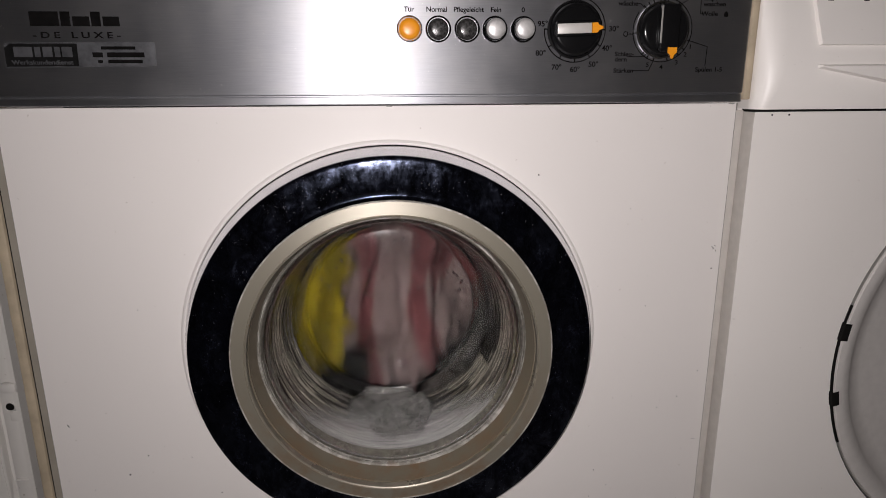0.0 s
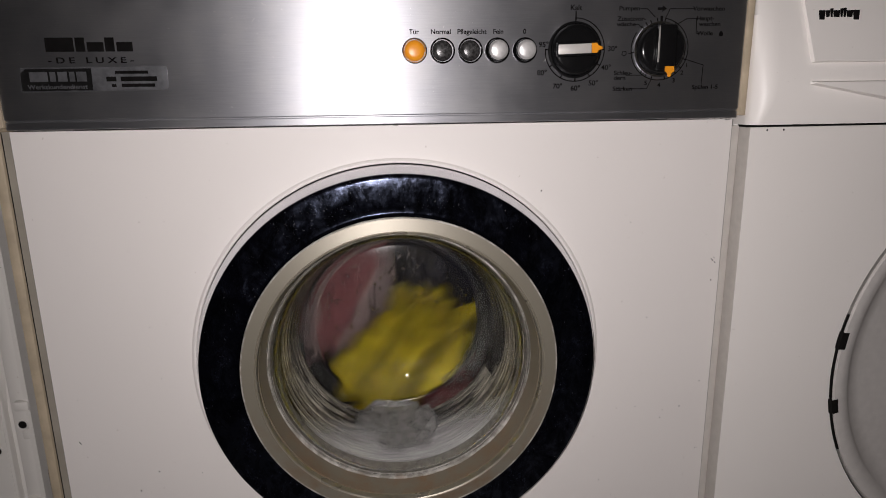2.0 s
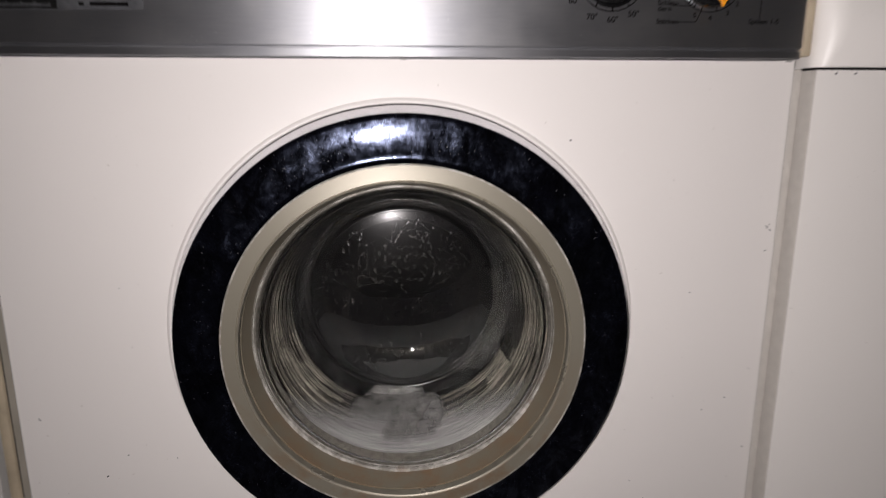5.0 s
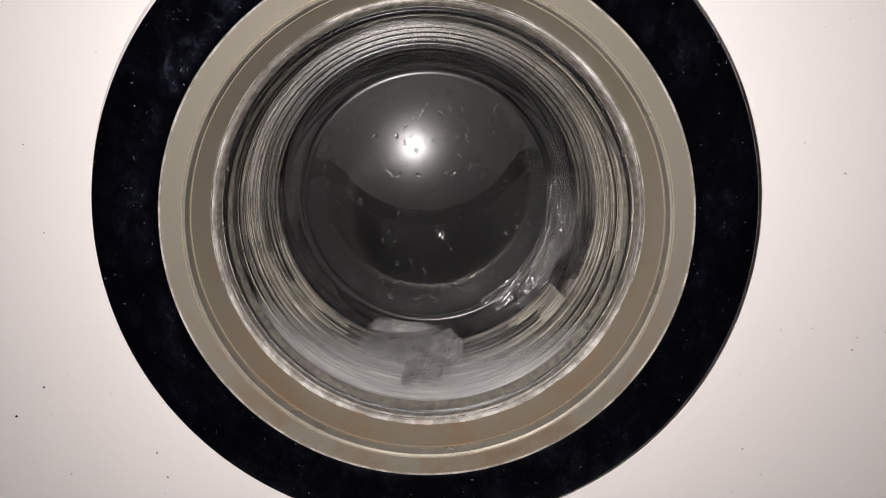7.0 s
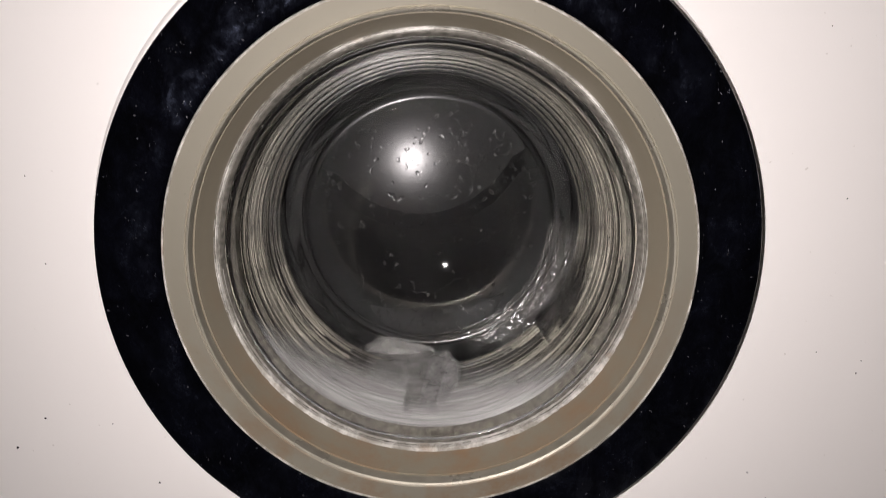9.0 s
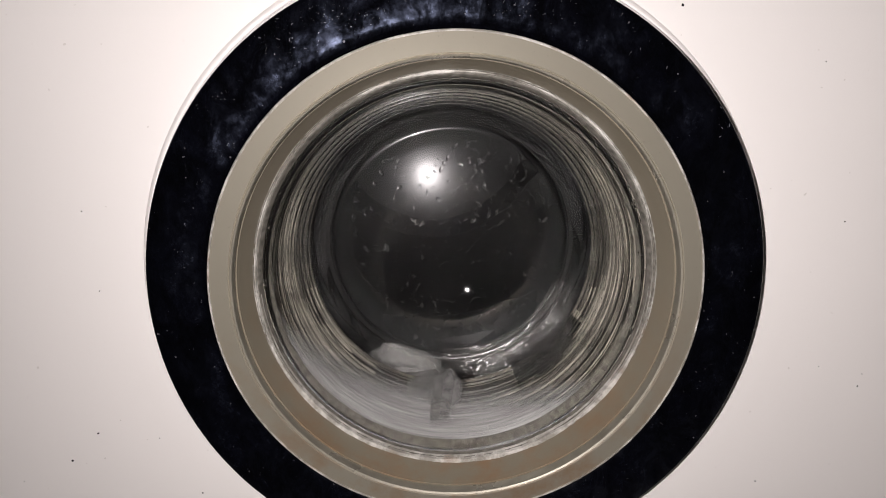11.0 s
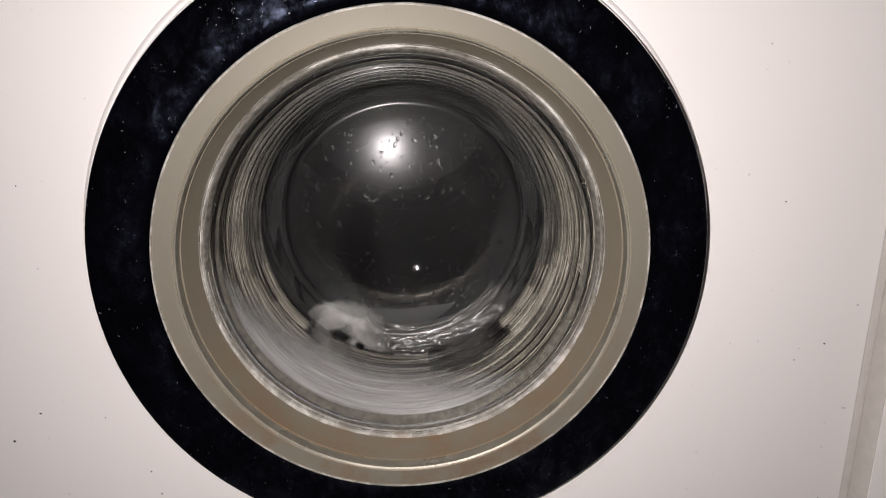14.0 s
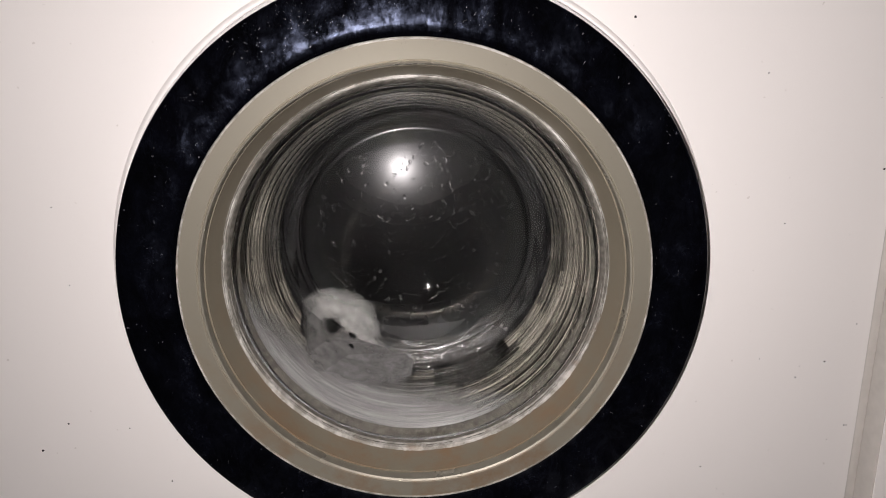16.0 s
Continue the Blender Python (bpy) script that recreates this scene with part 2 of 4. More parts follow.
CHROME = plain("polished_chrome", (0.75, 0.75, 0.76), 0.12, 1.0, bump=0)
INK = plain("black_print", (0.008, 0.0075, 0.0075), 0.25, vary=0.3, bump=0, Specular_IOR_Level=0.04)
KNOB_BLACK = plain("black_knob_plastic", (0.006, 0.006, 0.0065), 0.17, bump=0.05, Specular_IOR_Level=0.35)
ORANGE = plain("orange_plastic", (0.85, 0.32, 0.015), 0.3, vary=0.05, bump=0)
SILVER = plain("satin_aluminium", (0.80, 0.79, 0.76), 0.42, 0.35, vary=0.05, bump=0)
SIDE_LINE = plain("dull_silver_line", (0.36, 0.35, 0.33), 0.4, 0.3, vary=0.1, bump=0)
CAP = plain("worn_button_aluminium", (0.66, 0.65, 0.64), 0.36, 0.6, grain=200.0, vary=0.15, bump=0.15)
SILVER_WHITE = plain("silver_inlay", (0.62, 0.60, 0.57), 0.4, 0.25, vary=0.04, bump=0)
DARK_BTN = plain("worn_dark_plastic", (0.035, 0.034, 0.034), 0.24, vary=0.95, grain=420.0)
STICKER = plain("worn_silver_sticker", (0.11, 0.112, 0.12), 0.42, 0.5, vary=0.35)
STICKER_BLACK = plain("black_sticker_print", (0.01, 0.01, 0.01), 0.25, vary=0.4, Specular_IOR_Level=0.08)
DUST = plain("grey_dust", (0.10, 0.104, 0.125), 0.45, vary=0.8, grain=400.0, bump=0)
HOLE = plain("dark_opening", (0.008, 0.0075, 0.007), 0.8, bump=0, Specular_IOR_Level=0.1)
GREY_DOOR = plain("grey_door_plastic", (0.60, 0.575, 0.55), 0.4, vary=0.05)
WATER = plain("water", (0.9, 0.9, 0.9), 0.02, bump=0, vary=0.0, Transmission_Weight=1.0, IOR=1.33)
WET = wet_mat()
MIST = mist_mat()
HAZE = haze_mat()
FOAM = foam_mat()
FILM = film_mat()
PLASTER = plain("cellar_plaster", (0.42, 0.40, 0.37), 0.9, grain=9.0, vary=0.15, bump=0.4)
CONCRETE = plain("cellar_concrete", (0.22, 0.21, 0.2), 0.85, grain=6.0, vary=0.25, bump=0.4)


# ---- mesh helpers ----
def finish(bm, angle=38):
    bmesh.ops.recalc_face_normals(bm, faces=bm.faces)
    for f in bm.faces:
        f.smooth = True
    for e in bm.edges:
        if len(e.link_faces) == 2 and e.calc_face_angle(0) > radians(angle):
            e.smooth = False


def part(name, bm, material, parent=None, label="", at=(0, 0, 0), angle=38):
    finish(bm, angle)
    me = bpy.data.meshes.new(name)
    bm.to_mesh(me)
    bm.free()
    me.materials.append(material)
    ob = new(name, me)
    ob.location = at
    if parent:
        ob.parent = parent
    if label:
        ob["label"] = label
    return ob


def empty(name, at=(0, 0, 0)):
    ob = new(name)
    ob.location = at
    ob.empty_display_size = 0.05
    return ob


def box(x0, x1, y0, y1, z0, z1, bevel=0.0, seg=2, bm=None):
    bm = bm or bmesh.new()
    r = bmesh.ops.create_cube(bm, size=1)
    m = Matrix.Translation(((x0 + x1) / 2, (y0 + y1) / 2, (z0 + z1) / 2)) @ Matrix.Diagonal((x1 - x0, y1 - y0, z1 - z0, 1))
    bmesh.ops.transform(bm, matrix=m, verts=r["verts"])
    if bevel:
        es = list({e for v in r["verts"] for e in v.link_edges})
        bmesh.ops.bevel(bm, geom=es, offset=bevel, segments=seg, affect="EDGES", profile=0.5)
    return bm


def lathe(profile, seg=128, closed=False, a0=0.0, a1=360.0, bm=None, centre=(0, 0)):
    """Turn a profile of (radius, y) about the y axis; angles from +x towards +z."""
    bm = bm or bmesh.new()
    full = abs(a1 - a0) >= 360
    n = seg if full else seg + 1
    rings = []
    for i in range(n):
        a = radians(a0 + (a1 - a0) * i / seg)
        ring = []
        for r, y in profile:
            if r < 1e-6 and i > 0:
                ring.append(rings[0][profile.index((r, y))])
            else:
                ring.append(bm.verts.new((centre[0] + r * math.cos(a), y, centre[1] + r * math.sin(a))))
        rings.append(ring)
    k = len(profile)
    for i in range(seg):
        p, q = rings[i], rings[(i + 1) % n]
        for j in range(k if closed else k - 1):
            vs = []
            for v in (p[j], p[(j + 1) % k], q[(j + 1) % k], q[j]):
                if v not in vs:
                    vs.append(v)
            if len(vs) > 2:
                try:
                    bm.faces.new(vs)
                except ValueError:
                    pass
    return bm


def prism(outline, x0, x1):
    """An outline of (y, z) drawn along x."""
    bm = bmesh.new()
    a = [bm.verts.new((x0, y, z)) for y, z in outline]
    b = [bm.verts.new((x1, y, z)) for y, z in outline]
    n = len(a)
    for i in range(n):
        bm.faces.new((a[i], a[(i + 1) % n], b[(i + 1) % n], b[i]))
    bm.faces.new(a)
    bm.faces.new(b[::-1])
    return bm


def flat(outline, y, depth=0.0004, bm=None):
    """A flat plate of an outline of (x, z), its front at y - depth."""
    bm = bm or bmesh.new()
    a = [bm.verts.new((x, y - depth, z)) for x, z in outline]
    b = [bm.verts.new((x, y, z)) for x, z in outline]
    n = len(a)
    bm.faces.new(a)
    bm.faces.new(b[::-1])
    for i in range(n):
        bm.faces.new((a[i], b[i], b[(i + 1) % n], a[(i + 1) % n]))
    return bm


def stroke(points, y, w=0.0005, bm=None):
    """A printed line through points of (x, z)."""
    bm = bm or bmesh.new()
    for (xa, za), (xb, zb) in zip(points, points[1:]):
        d = math.hypot(xb - xa, zb - za) or 1
        nx, nz = -(zb - za) / d * w / 2, (xb - xa) / d * w / 2
        flat([(xa + nx, za + nz), (xa - nx, za - nz), (xb - nx, zb - nz), (xb + nx, zb + nz)], y, 0.00025, bm)
    return bm


def words(text, x, z, size, parent, mat, y=-0.0036, align="CENTER", stretch=1.15, name="lettering"):
    """Printed words on an upright face that looks towards -y."""
    cu = bpy.data.curves.new(name, "FONT")
    cu.body, cu.size, cu.extrude, cu.align_x, cu.align_y = text, size, 0.0001, align, "CENTER"
    cu.offset = size * 0.022
    tmp = bpy.data.objects.new(name, cu)
    me = bpy.data.meshes.new_from_object(tmp)
    me.transform(Matrix.Translation((x, y, z)) @ Matrix.Rotation(radians(90), 4, "X") @ Matrix.Diagonal((stretch, 1, 1, 1)))
    bpy.data.objects.remove(tmp)
    me.materials.clear()
    me.materials.append(mat)
    ob = new(name, me)
    ob.parent = parent
    return ob


def plate_with_hole(x0, x1, z0, z1, cx, cz, r, y0, y1, seg=128, bevel=0.0):
    """An upright plate between y0 (front) and y1 with a round opening."""
    bm = bmesh.new()
    loops = []
    corners = [math.atan2(zz - cz, xx - cx) % (2 * math.pi) for xx in (x0, x1) for zz in (z0, z1)]
    angles = sorted([2 * math.pi * i / seg for i in range(seg)] + corners)
    for y in (y0, y1):
        inner, outer = [], []
        for a in angles:
            c, s = math.cos(a), math.sin(a)
            k = min([(x1 - cx) / c if c > 1e-9 else 1e9, (x0 - cx) / c if c < -1e-9 else 1e9,
                     (z1 - cz) / s if s > 1e-9 else 1e9, (z0 - cz) / s if s < -1e-9 else 1e9])
            inner.append(bm.verts.new((cx + r * c, y, cz + r * s)))
            outer.append(bm.verts.new((cx + k * c, y, cz + k * s)))
        loops.append((inner, outer))
    n = len(angles)
    (i0, o0), (i1, o1) = loops
    for i in range(n):
        j = (i + 1) % n
        bm.faces.new((i0[i], i0[j], o0[j], o0[i]))
        bm.faces.new((i1[i], o1[i], o1[j], i1[j]))
        bm.faces.new((i0[i], i1[i], i1[j], i0[j]))
        bm.faces.new((o0[i], o0[j], o1[j], o1[i]))
    bmesh.ops.remove_doubles(bm, verts=bm.verts, dist=1e-6)
    return bm


# ---- the room ----
def room():
    for name, mat, dims in (("floor", CONCRETE, (-2.0, 2.2, -2.0, 0.8, -0.1, 0.0)),
                            ("ceiling", PLASTER, (-2.0, 2.2, -2.0, 0.8, 2.2, 2.3)),
                            ("wall_north", PLASTER, (-2.0, 2.2, 0.7, 0.8, 0.0, 2.2)),
                            ("wall_south", PLASTER, (-2.0, 2.2, -2.1, -2.0, 0.0, 2.2)),
                            ("wall_west", PLASTER, (-2.1, -2.0, -2.0, 0.8, 0.0, 2.2)),
                            ("wall_east", PLASTER, (2.2, 2.3, -2.0, 0.8, 0.0, 2.2))):
        tagged(part(name, box(*dims), mat), "plain bare cellar " + name.split("_")[0], "room", kind="structure")


room()

# ---- the washing machine ----
CX, CZ = 0.0, 0.5191        # axis of door and drum
PB = 0.7196                 # lower edge of the control panel
washer = tagged(empty("washing_machine"), "old white front-loading washing machine with brushed steel control panel", "washing machine")


def washer_body():
    bm = box(-0.2948, -0.2900, 0.032, 0.62, 0.03, 0.859)
    for d in ((0.2788, 0.2836, 0.032, 0.62, 0.03, 0.859), (-0.2900, 0.2788, 0.615, 0.62, 0.03, 0.859), (-0.2900, 0.2788, 0.032, 0.615, 0.855, 0.859), (-0.2900, 0.2788, 0.032, 0.615, 0.03, 0.035)):
        box(*d, bm=bm)
    part("cabinet", bm, WHITE, washer, "white sheet steel cabinet")
    part("bulkhead", plate_with_hole(-0.2895, 0.2783, 0.036, 0.854, CX, CZ, 0.1335, 0.1125, 0.1145, 96), DRUM, washer, "tub front, dimmed near-black in its colour")
    for x in (-0.2858, 0.2822):
        part("seam", box(x - 0.0003, x + 0.0004, 0.0008, 0.02, 0.06, 0.7185), HOLE, washer, "dark seam")
    part("front_plate", plate_with_hole(-0.2855, 0.2819, 0.06, 0.7185, CX, CZ, 0.1706, 0.0, 0.012, 160), WHITE, washer,
         "white enamelled front plate with a few dark specks")
    part("plinth", box(-0.29, 0.283, 0.03, 0.06, 0.0, 0.058), EDGE, washer, "grey recessed plinth")
    # dull frame edge and yellowed trim along the side
    part("frame_edge", prism([(0.03, 0.06), (0.0035, 0.06), (0.0035, 0.7185), (0.03, 0.7185)], -0.2929, -0.2859), OLIVE, washer, "dull olive-grey frame edge")
    part("frame_edge", box(0.2827, 0.2906, 0.0030, 0.03, 0.06, 0.7130, 0.0008), EDGE, washer, "grey painted frame edge")
    part("seam", box(-0.2934, -0.2930, 0.0030, 0.02, 0.06, 0.7185), HOLE, washer, "dark seam")
    part("seam", box(-0.3015, -0.3011, 0.0020, 0.02, 0.06, 0.86), HOLE, washer, "dark seam")
    part("side_trim", box(-0.3010, -0.2935, 0.0, 0.05, 0.06, 0.86, 0.0012), BEIGE, washer, "yellowed plastic side trim")
    part("side_trim", box(0.2840, 0.2896, -0.0055, 0.028, 0.7215, 0.86, 0.001), BEIGE, washer, "yellowed plastic side trim")
    part("side_trim", box(-0.2944, -0.2862, -0.0055, 0.028, 0.7215, 0.86, 0.001), BEIGE, washer, "yellowed plastic side trim")
    for x in (0.001, 0.277):
        part("clip", box(x - 0.0022, x + 0.0022, -0.0020, -0.0002, PB - 0.0018, PB - 0.0006, 0.0004), SIDE_LINE, washer, "small fixing clip")


def collar():
    part("door_collar", lathe([(0.1698, 0.012), (0.1698, -0.0008), (0.1701, -0.0014), (0.1709, -0.0019), (0.1720, -0.0015), (0.1733, -0.0006), (0.1741, 0.0003)], 160),
         WHITE, washer, "rolled white edge of the opening", (CX, 0, CZ), 60)
    part("door_gap", lathe([(0.1699, 0.003), (0.1600, 0.003), (0.1600, 0.005), (0.1699, 0.005)], 160, True), HOLE, washer, "dark gap round the door", (CX, 0, CZ))


washer_body()
collar()


# dirt and small scuffs on the front
def dirt():
    rnd = random.Random(11)
    bm = bmesh.new()
    spots = [(-0.2282, 0.4118, 0.0008), (-0.2110, 0.4290, 0.0007), (-0.1755, 0.4250, 0.0004), (-0.1536, 0.3887, 0.0006), (-0.1490, 0.3733, 0.0006), (0.1200, 0.6631, 0.0008), (0.2752, 0.5793, 0.0007),
             (0.2726, 0.4831, 0.0005), (0.2552, 0.4586, 0.0006), (0.2740, 0.4144, 0.0005), (0.2755, 0.4144, 0.0004)]
    spots += [(rnd.uniform(-0.28, 0.28), rnd.choice((rnd.uniform(0.34, 0.42), rnd.uniform(0.3, 0.715))), rnd.uniform(0.0002, 0.0005)) for _ in range(46)]
    for x, z, r in spots:
        if math.hypot(x - CX, z - CZ) > 0.178:
            flat([(x + r * rnd.uniform(0.5, 1.2) * math.cos(k * 1.05), z + r * rnd.uniform(0.5, 1.2) * math.sin(k * 1.05)) for k in range(6)], 0.0, 0.00025, bm)
    for p in ([(0.2735, 0.5990), (0.2752, 0.5975), (0.2748, 0.5962)], [(0.2760, 0.5998), (0.2768, 0.5990)], [(0.2770, 0.5958), (0.2778, 0.5945)], [(-0.272, 0.462), (-0.2708, 0.4595)]):
        stroke(p, 0.0, 0.0005, bm)
    tagged(part("dirt_specks", bm, HOLE, washer, "sparse dark specks and scuffs"), kind="stuff")


dirt()


# control panel
def control_panel():
    y = -0.0034
    out = [(0.026, PB + 0.001), (-0.0012, PB), (-0.0024, PB + 0.0005), (-0.0026, 0.7250), (-0.0010, 0.7256), (-0.0010, 0.7262), (y, 0.7272), (y, 0.858), (0.026, 0.86)]
    panel = part("control_panel", prism(out, -0.2857, 0.2836), STEEL, washer, "brushed stainless steel control panel with black print", angle=25)
    y -= 0.0001
    # maker's name as plain black shapes
    xs = [(-0.2492, 0.0195), (-0.2285, 0.0065), (-0.2205, 0.0115), (-0.2080, 0.0065), (-0.2000, 0.0112)]
    for k, (x, w) in enumerate(xs):
        h = 0.0098 if k in (0, 1, 3) else 0.0066
        part("maker_mark", flat([(x, 0.7752), (x + w, 0.7752), (x + w, 0.7752 + h), (x, 0.7752 + h)], y), INK, panel)
    words("- D E   L U X E -", -0.219, 0.7690, 0.0058, panel, INK, y, stretch=1.52)
    st = part("sticker", flat([(-0.2700, 0.7472), (-0.1680, 0.7478), (-0.1668, 0.7485), (-0.1664, 0.7640), (-0.1675, 0.7648), (-0.2690, 0.7640)], y, 0.0003), STICKER, panel, "worn silver service sticker")
    part("sticker_field", flat([(-0.2694, 0.7477), (-0.2202, 0.7480), (-0.2198, 0.7636), (-0.2650, 0.7634), (-0.2690, 0.7605)], y - 0.0004, 0.0001), STICKER_BLACK, panel, "black field of the sticker")
    for x, w in ((-0.2630, 0.0125), (-0.2490, 0.0040), (-0.2435, 0.0065), (-0.2355, 0.0038), (-0.2305, 0.0070)):
        part("sticker_mark", flat([(x, 0.7543), (x + w, 0.7543), (x + w, 0.7612), (x, 0.7612)], y - 0.0006, 0.0001), STICKER, panel)
    words("Werkskundendienst", -0.2445, 0.7505, 0.0043, panel, STICKER, y - 0.0007, stretch=1.18)
    for x0, x1, z, h in ((-0.2035, -0.1800, 0.7605, 0.0022), (-0.2100, -0.2030, 0.7558, 0.0034), (-0.2000, -0.1742, 0.7558, 0.0034), (-0.2068, -0.2035, 0.7512, 0.0022), (-0.1998, -0.1760, 0.7512, 0.0024)):
        part("printed_bar", flat([(x0, z - h / 2), (x1, z - h / 2), (x1, z + h / 2), (x0, z + h / 2)], y - 0.0004, 0.0001), INK, panel)
    # words over the buttons
    for tx, x in (("T\u00fcr", 0.0172), ("Normal", 0.0378), ("Pflegeleicht", 0.0618), ("Fein", 0.0824), ("0", 0.1031)):
        words(tx, x, 0.7880, 0.0050, panel, INK, y, stretch=1.0)
    # dial of the temperature knob
    k1, k2 = (0.1436, 0.7742), (0.2130, 0.7742)
    pt = lambda k, r, a: (k[0] + r * math.cos(radians(a)), k[1] + r * math.sin(radians(a)))
    part("dial_ring", stroke([pt(k1, 0.0238, 90 - i * 4.53) for i in range(61)], y, 0.0008), INK, panel)
    for a in (90, 0, -30, -58, -88, -118, -148, -181):
        part("dial_tick", stroke([pt(k1, 0.0205, a), pt(k1, 0.0238 + (0.005 if a == 90 else 0), a)], y, 0.0010), INK, panel)
    for tx, x, z in (("Kalt", 0.1436, 0.8054), ("30\u00b0", 0.1742, 0.7748), ("40\u00b0", 0.1696, 0.7606), ("50\u00b0", 0.1595, 0.7487), ("60\u00b0", 0.1450, 0.7449), ("70\u00b0", 0.1304, 0.7466), ("80\u00b0", 0.1176, 0.7570), ("95\u00b0", 0.1185, 0.7782)):
        words(tx, x, z, 0.0055, panel, INK, y, stretch=1.05)
    # dial of the programme knob
    part("dial_ring", stroke([pt(k2, 0.0236, 82 - i * 5.0) for i in range(60)], y, 0.0007), INK, panel)
    for a in (98, 112, 122, 132, 82, 58, 186, -20, -38, -52, -76, -104, -118, -130):
        part("dial_tick", stroke([pt(k2, 0.0200, a), pt(k2, 0.0240, a)], y, 0.0009), INK, panel)
    part("dial_mark", flat([(0.2121, 0.7935), (0.2141, 0.7935), (0.2141, 0.7995), (0.2121, 0.7995)], y), INK, panel)
    part("arrow_mark", flat([(0.2093, 0.8038), (0.2133, 0.8038), (0.2133, 0.8024), (0.2168, 0.8048), (0.2133, 0.8072), (0.2133, 0.8058), (0.2093, 0.8058)], y), INK, panel)
    for tx, x, z in (("Pumpen", 0.1866, 0.8050), ("Vorwaschen", 0.2518, 0.8048), ("Zusatzvor-", 0.1887, 0.7973), ("w\u00e4sche", 0.1845, 0.7932),
                     ("Haupt-", 0.2495, 0.7975), ("waschen", 0.2535, 0.7932), ("Wolle", 0.2500, 0.7862), ("Schleu-", 0.1838, 0.7563), ("dern", 0.1812, 0.7524),
                     ("St\u00e4rken", 0.1838, 0.7440), ("Sp\u00fclen 1-5", 0.2535, 0.7446), ("5", 0.2030, 0.7483), ("4", 0.2142, 0.7466), ("3", 0.2264, 0.7500), ("2", 0.2330, 0.7560), ("1", 0.2366, 0.7618)):
        words(tx, x, z, 0.0047, panel, INK, y, stretch=1.12)
    part("pictogram", flat([(0.2618, 0.7840), (0.2648, 0.7840), (0.2650, 0.7862), (0.2638, 0.7880), (0.2626, 0.7880), (0.2616, 0.7860)], y), INK, panel, "small printed pictogram")
    part("pictogram", stroke([pt((0.1838, 0.7712), 0.0016 + 0.0004 * (i % 2), i * 40) for i in range(10)], y, 0.0006), INK, panel, "small printed swirl")
    for pts in ([(0.1955, 0.8048), (0.2010, 0.8048), (0.2078, 0.7985)], [(0.2400, 0.8048), (0.2195, 0.8048), (0.2165, 0.7980)],
                [(0.2425, 0.7975), (0.2340, 0.7975), (0.2270, 0.7935)], [(0.2420, 0.7975), (0.2425, 0.7862), (0.2445, 0.7862)],
                [(0.1910, 0.7932), (0.1945, 0.7932), (0.1975, 0.7900)], [(0.1862, 0.7545), (0.1995, 0.7545), (0.2020, 0.7570)],
                [(0.1905, 0.7440), (0.2040, 0.7440), (0.2075, 0.7515)], [(0.2350, 0.7665), (0.2505, 0.7620), (0.2500, 0.7475)], [(0.1868, 0.7712), (0.1898, 0.7712)]):
        part("leader_line", stroke(pts, y, 0.0006), INK, panel)
    # scratches in the steel
    for _ in range(16):
        x, z, a, l = random.uniform(-0.27, 0.27), random.uniform(0.73, 0.82), random.uniform(-40, 60), random.uniform(0.0012, 0.0045)
        part("scratch", stroke([(x, z), (x + l * math.cos(radians(a)), z + l * math.sin(radians(a)))], -0.0033, 0.00016), SILVER_WHITE, panel)


def push_button(x, cap_mat, proud, label):
    cap = part("push_button", lathe([(0, -proud - 0.0006), (0.0042, -proud - 0.0004), (0.0066, -proud + 0.0002), (0.0076, -proud + 0.0014), (0.0079, -proud + 0.003), (0.0079, 0.006)], 48),
               cap_mat, washer, label, (x, -0.003, 0.7742))
    if cap_mat is KNOB_BLACK:
        part("button_cap", lathe([(0, -proud - 0.0016), (0.0050, -proud - 0.0014), (0.0068, -proud - 0.0008), (0.0073, -proud - 0.0001), (0.0074, -proud + 0.0012)], 48), CAP, cap, "worn satin silver cap")
    part("bezel", lathe([(0.0083, 0.002), (0.0083, -0.0028), (0.0088, -0.0034), (0.0095, -0.0028), (0.0097, 0.0)], 48), KNOB_BLACK if cap_mat is not ORANGE else CHROME, cap)
    return cap


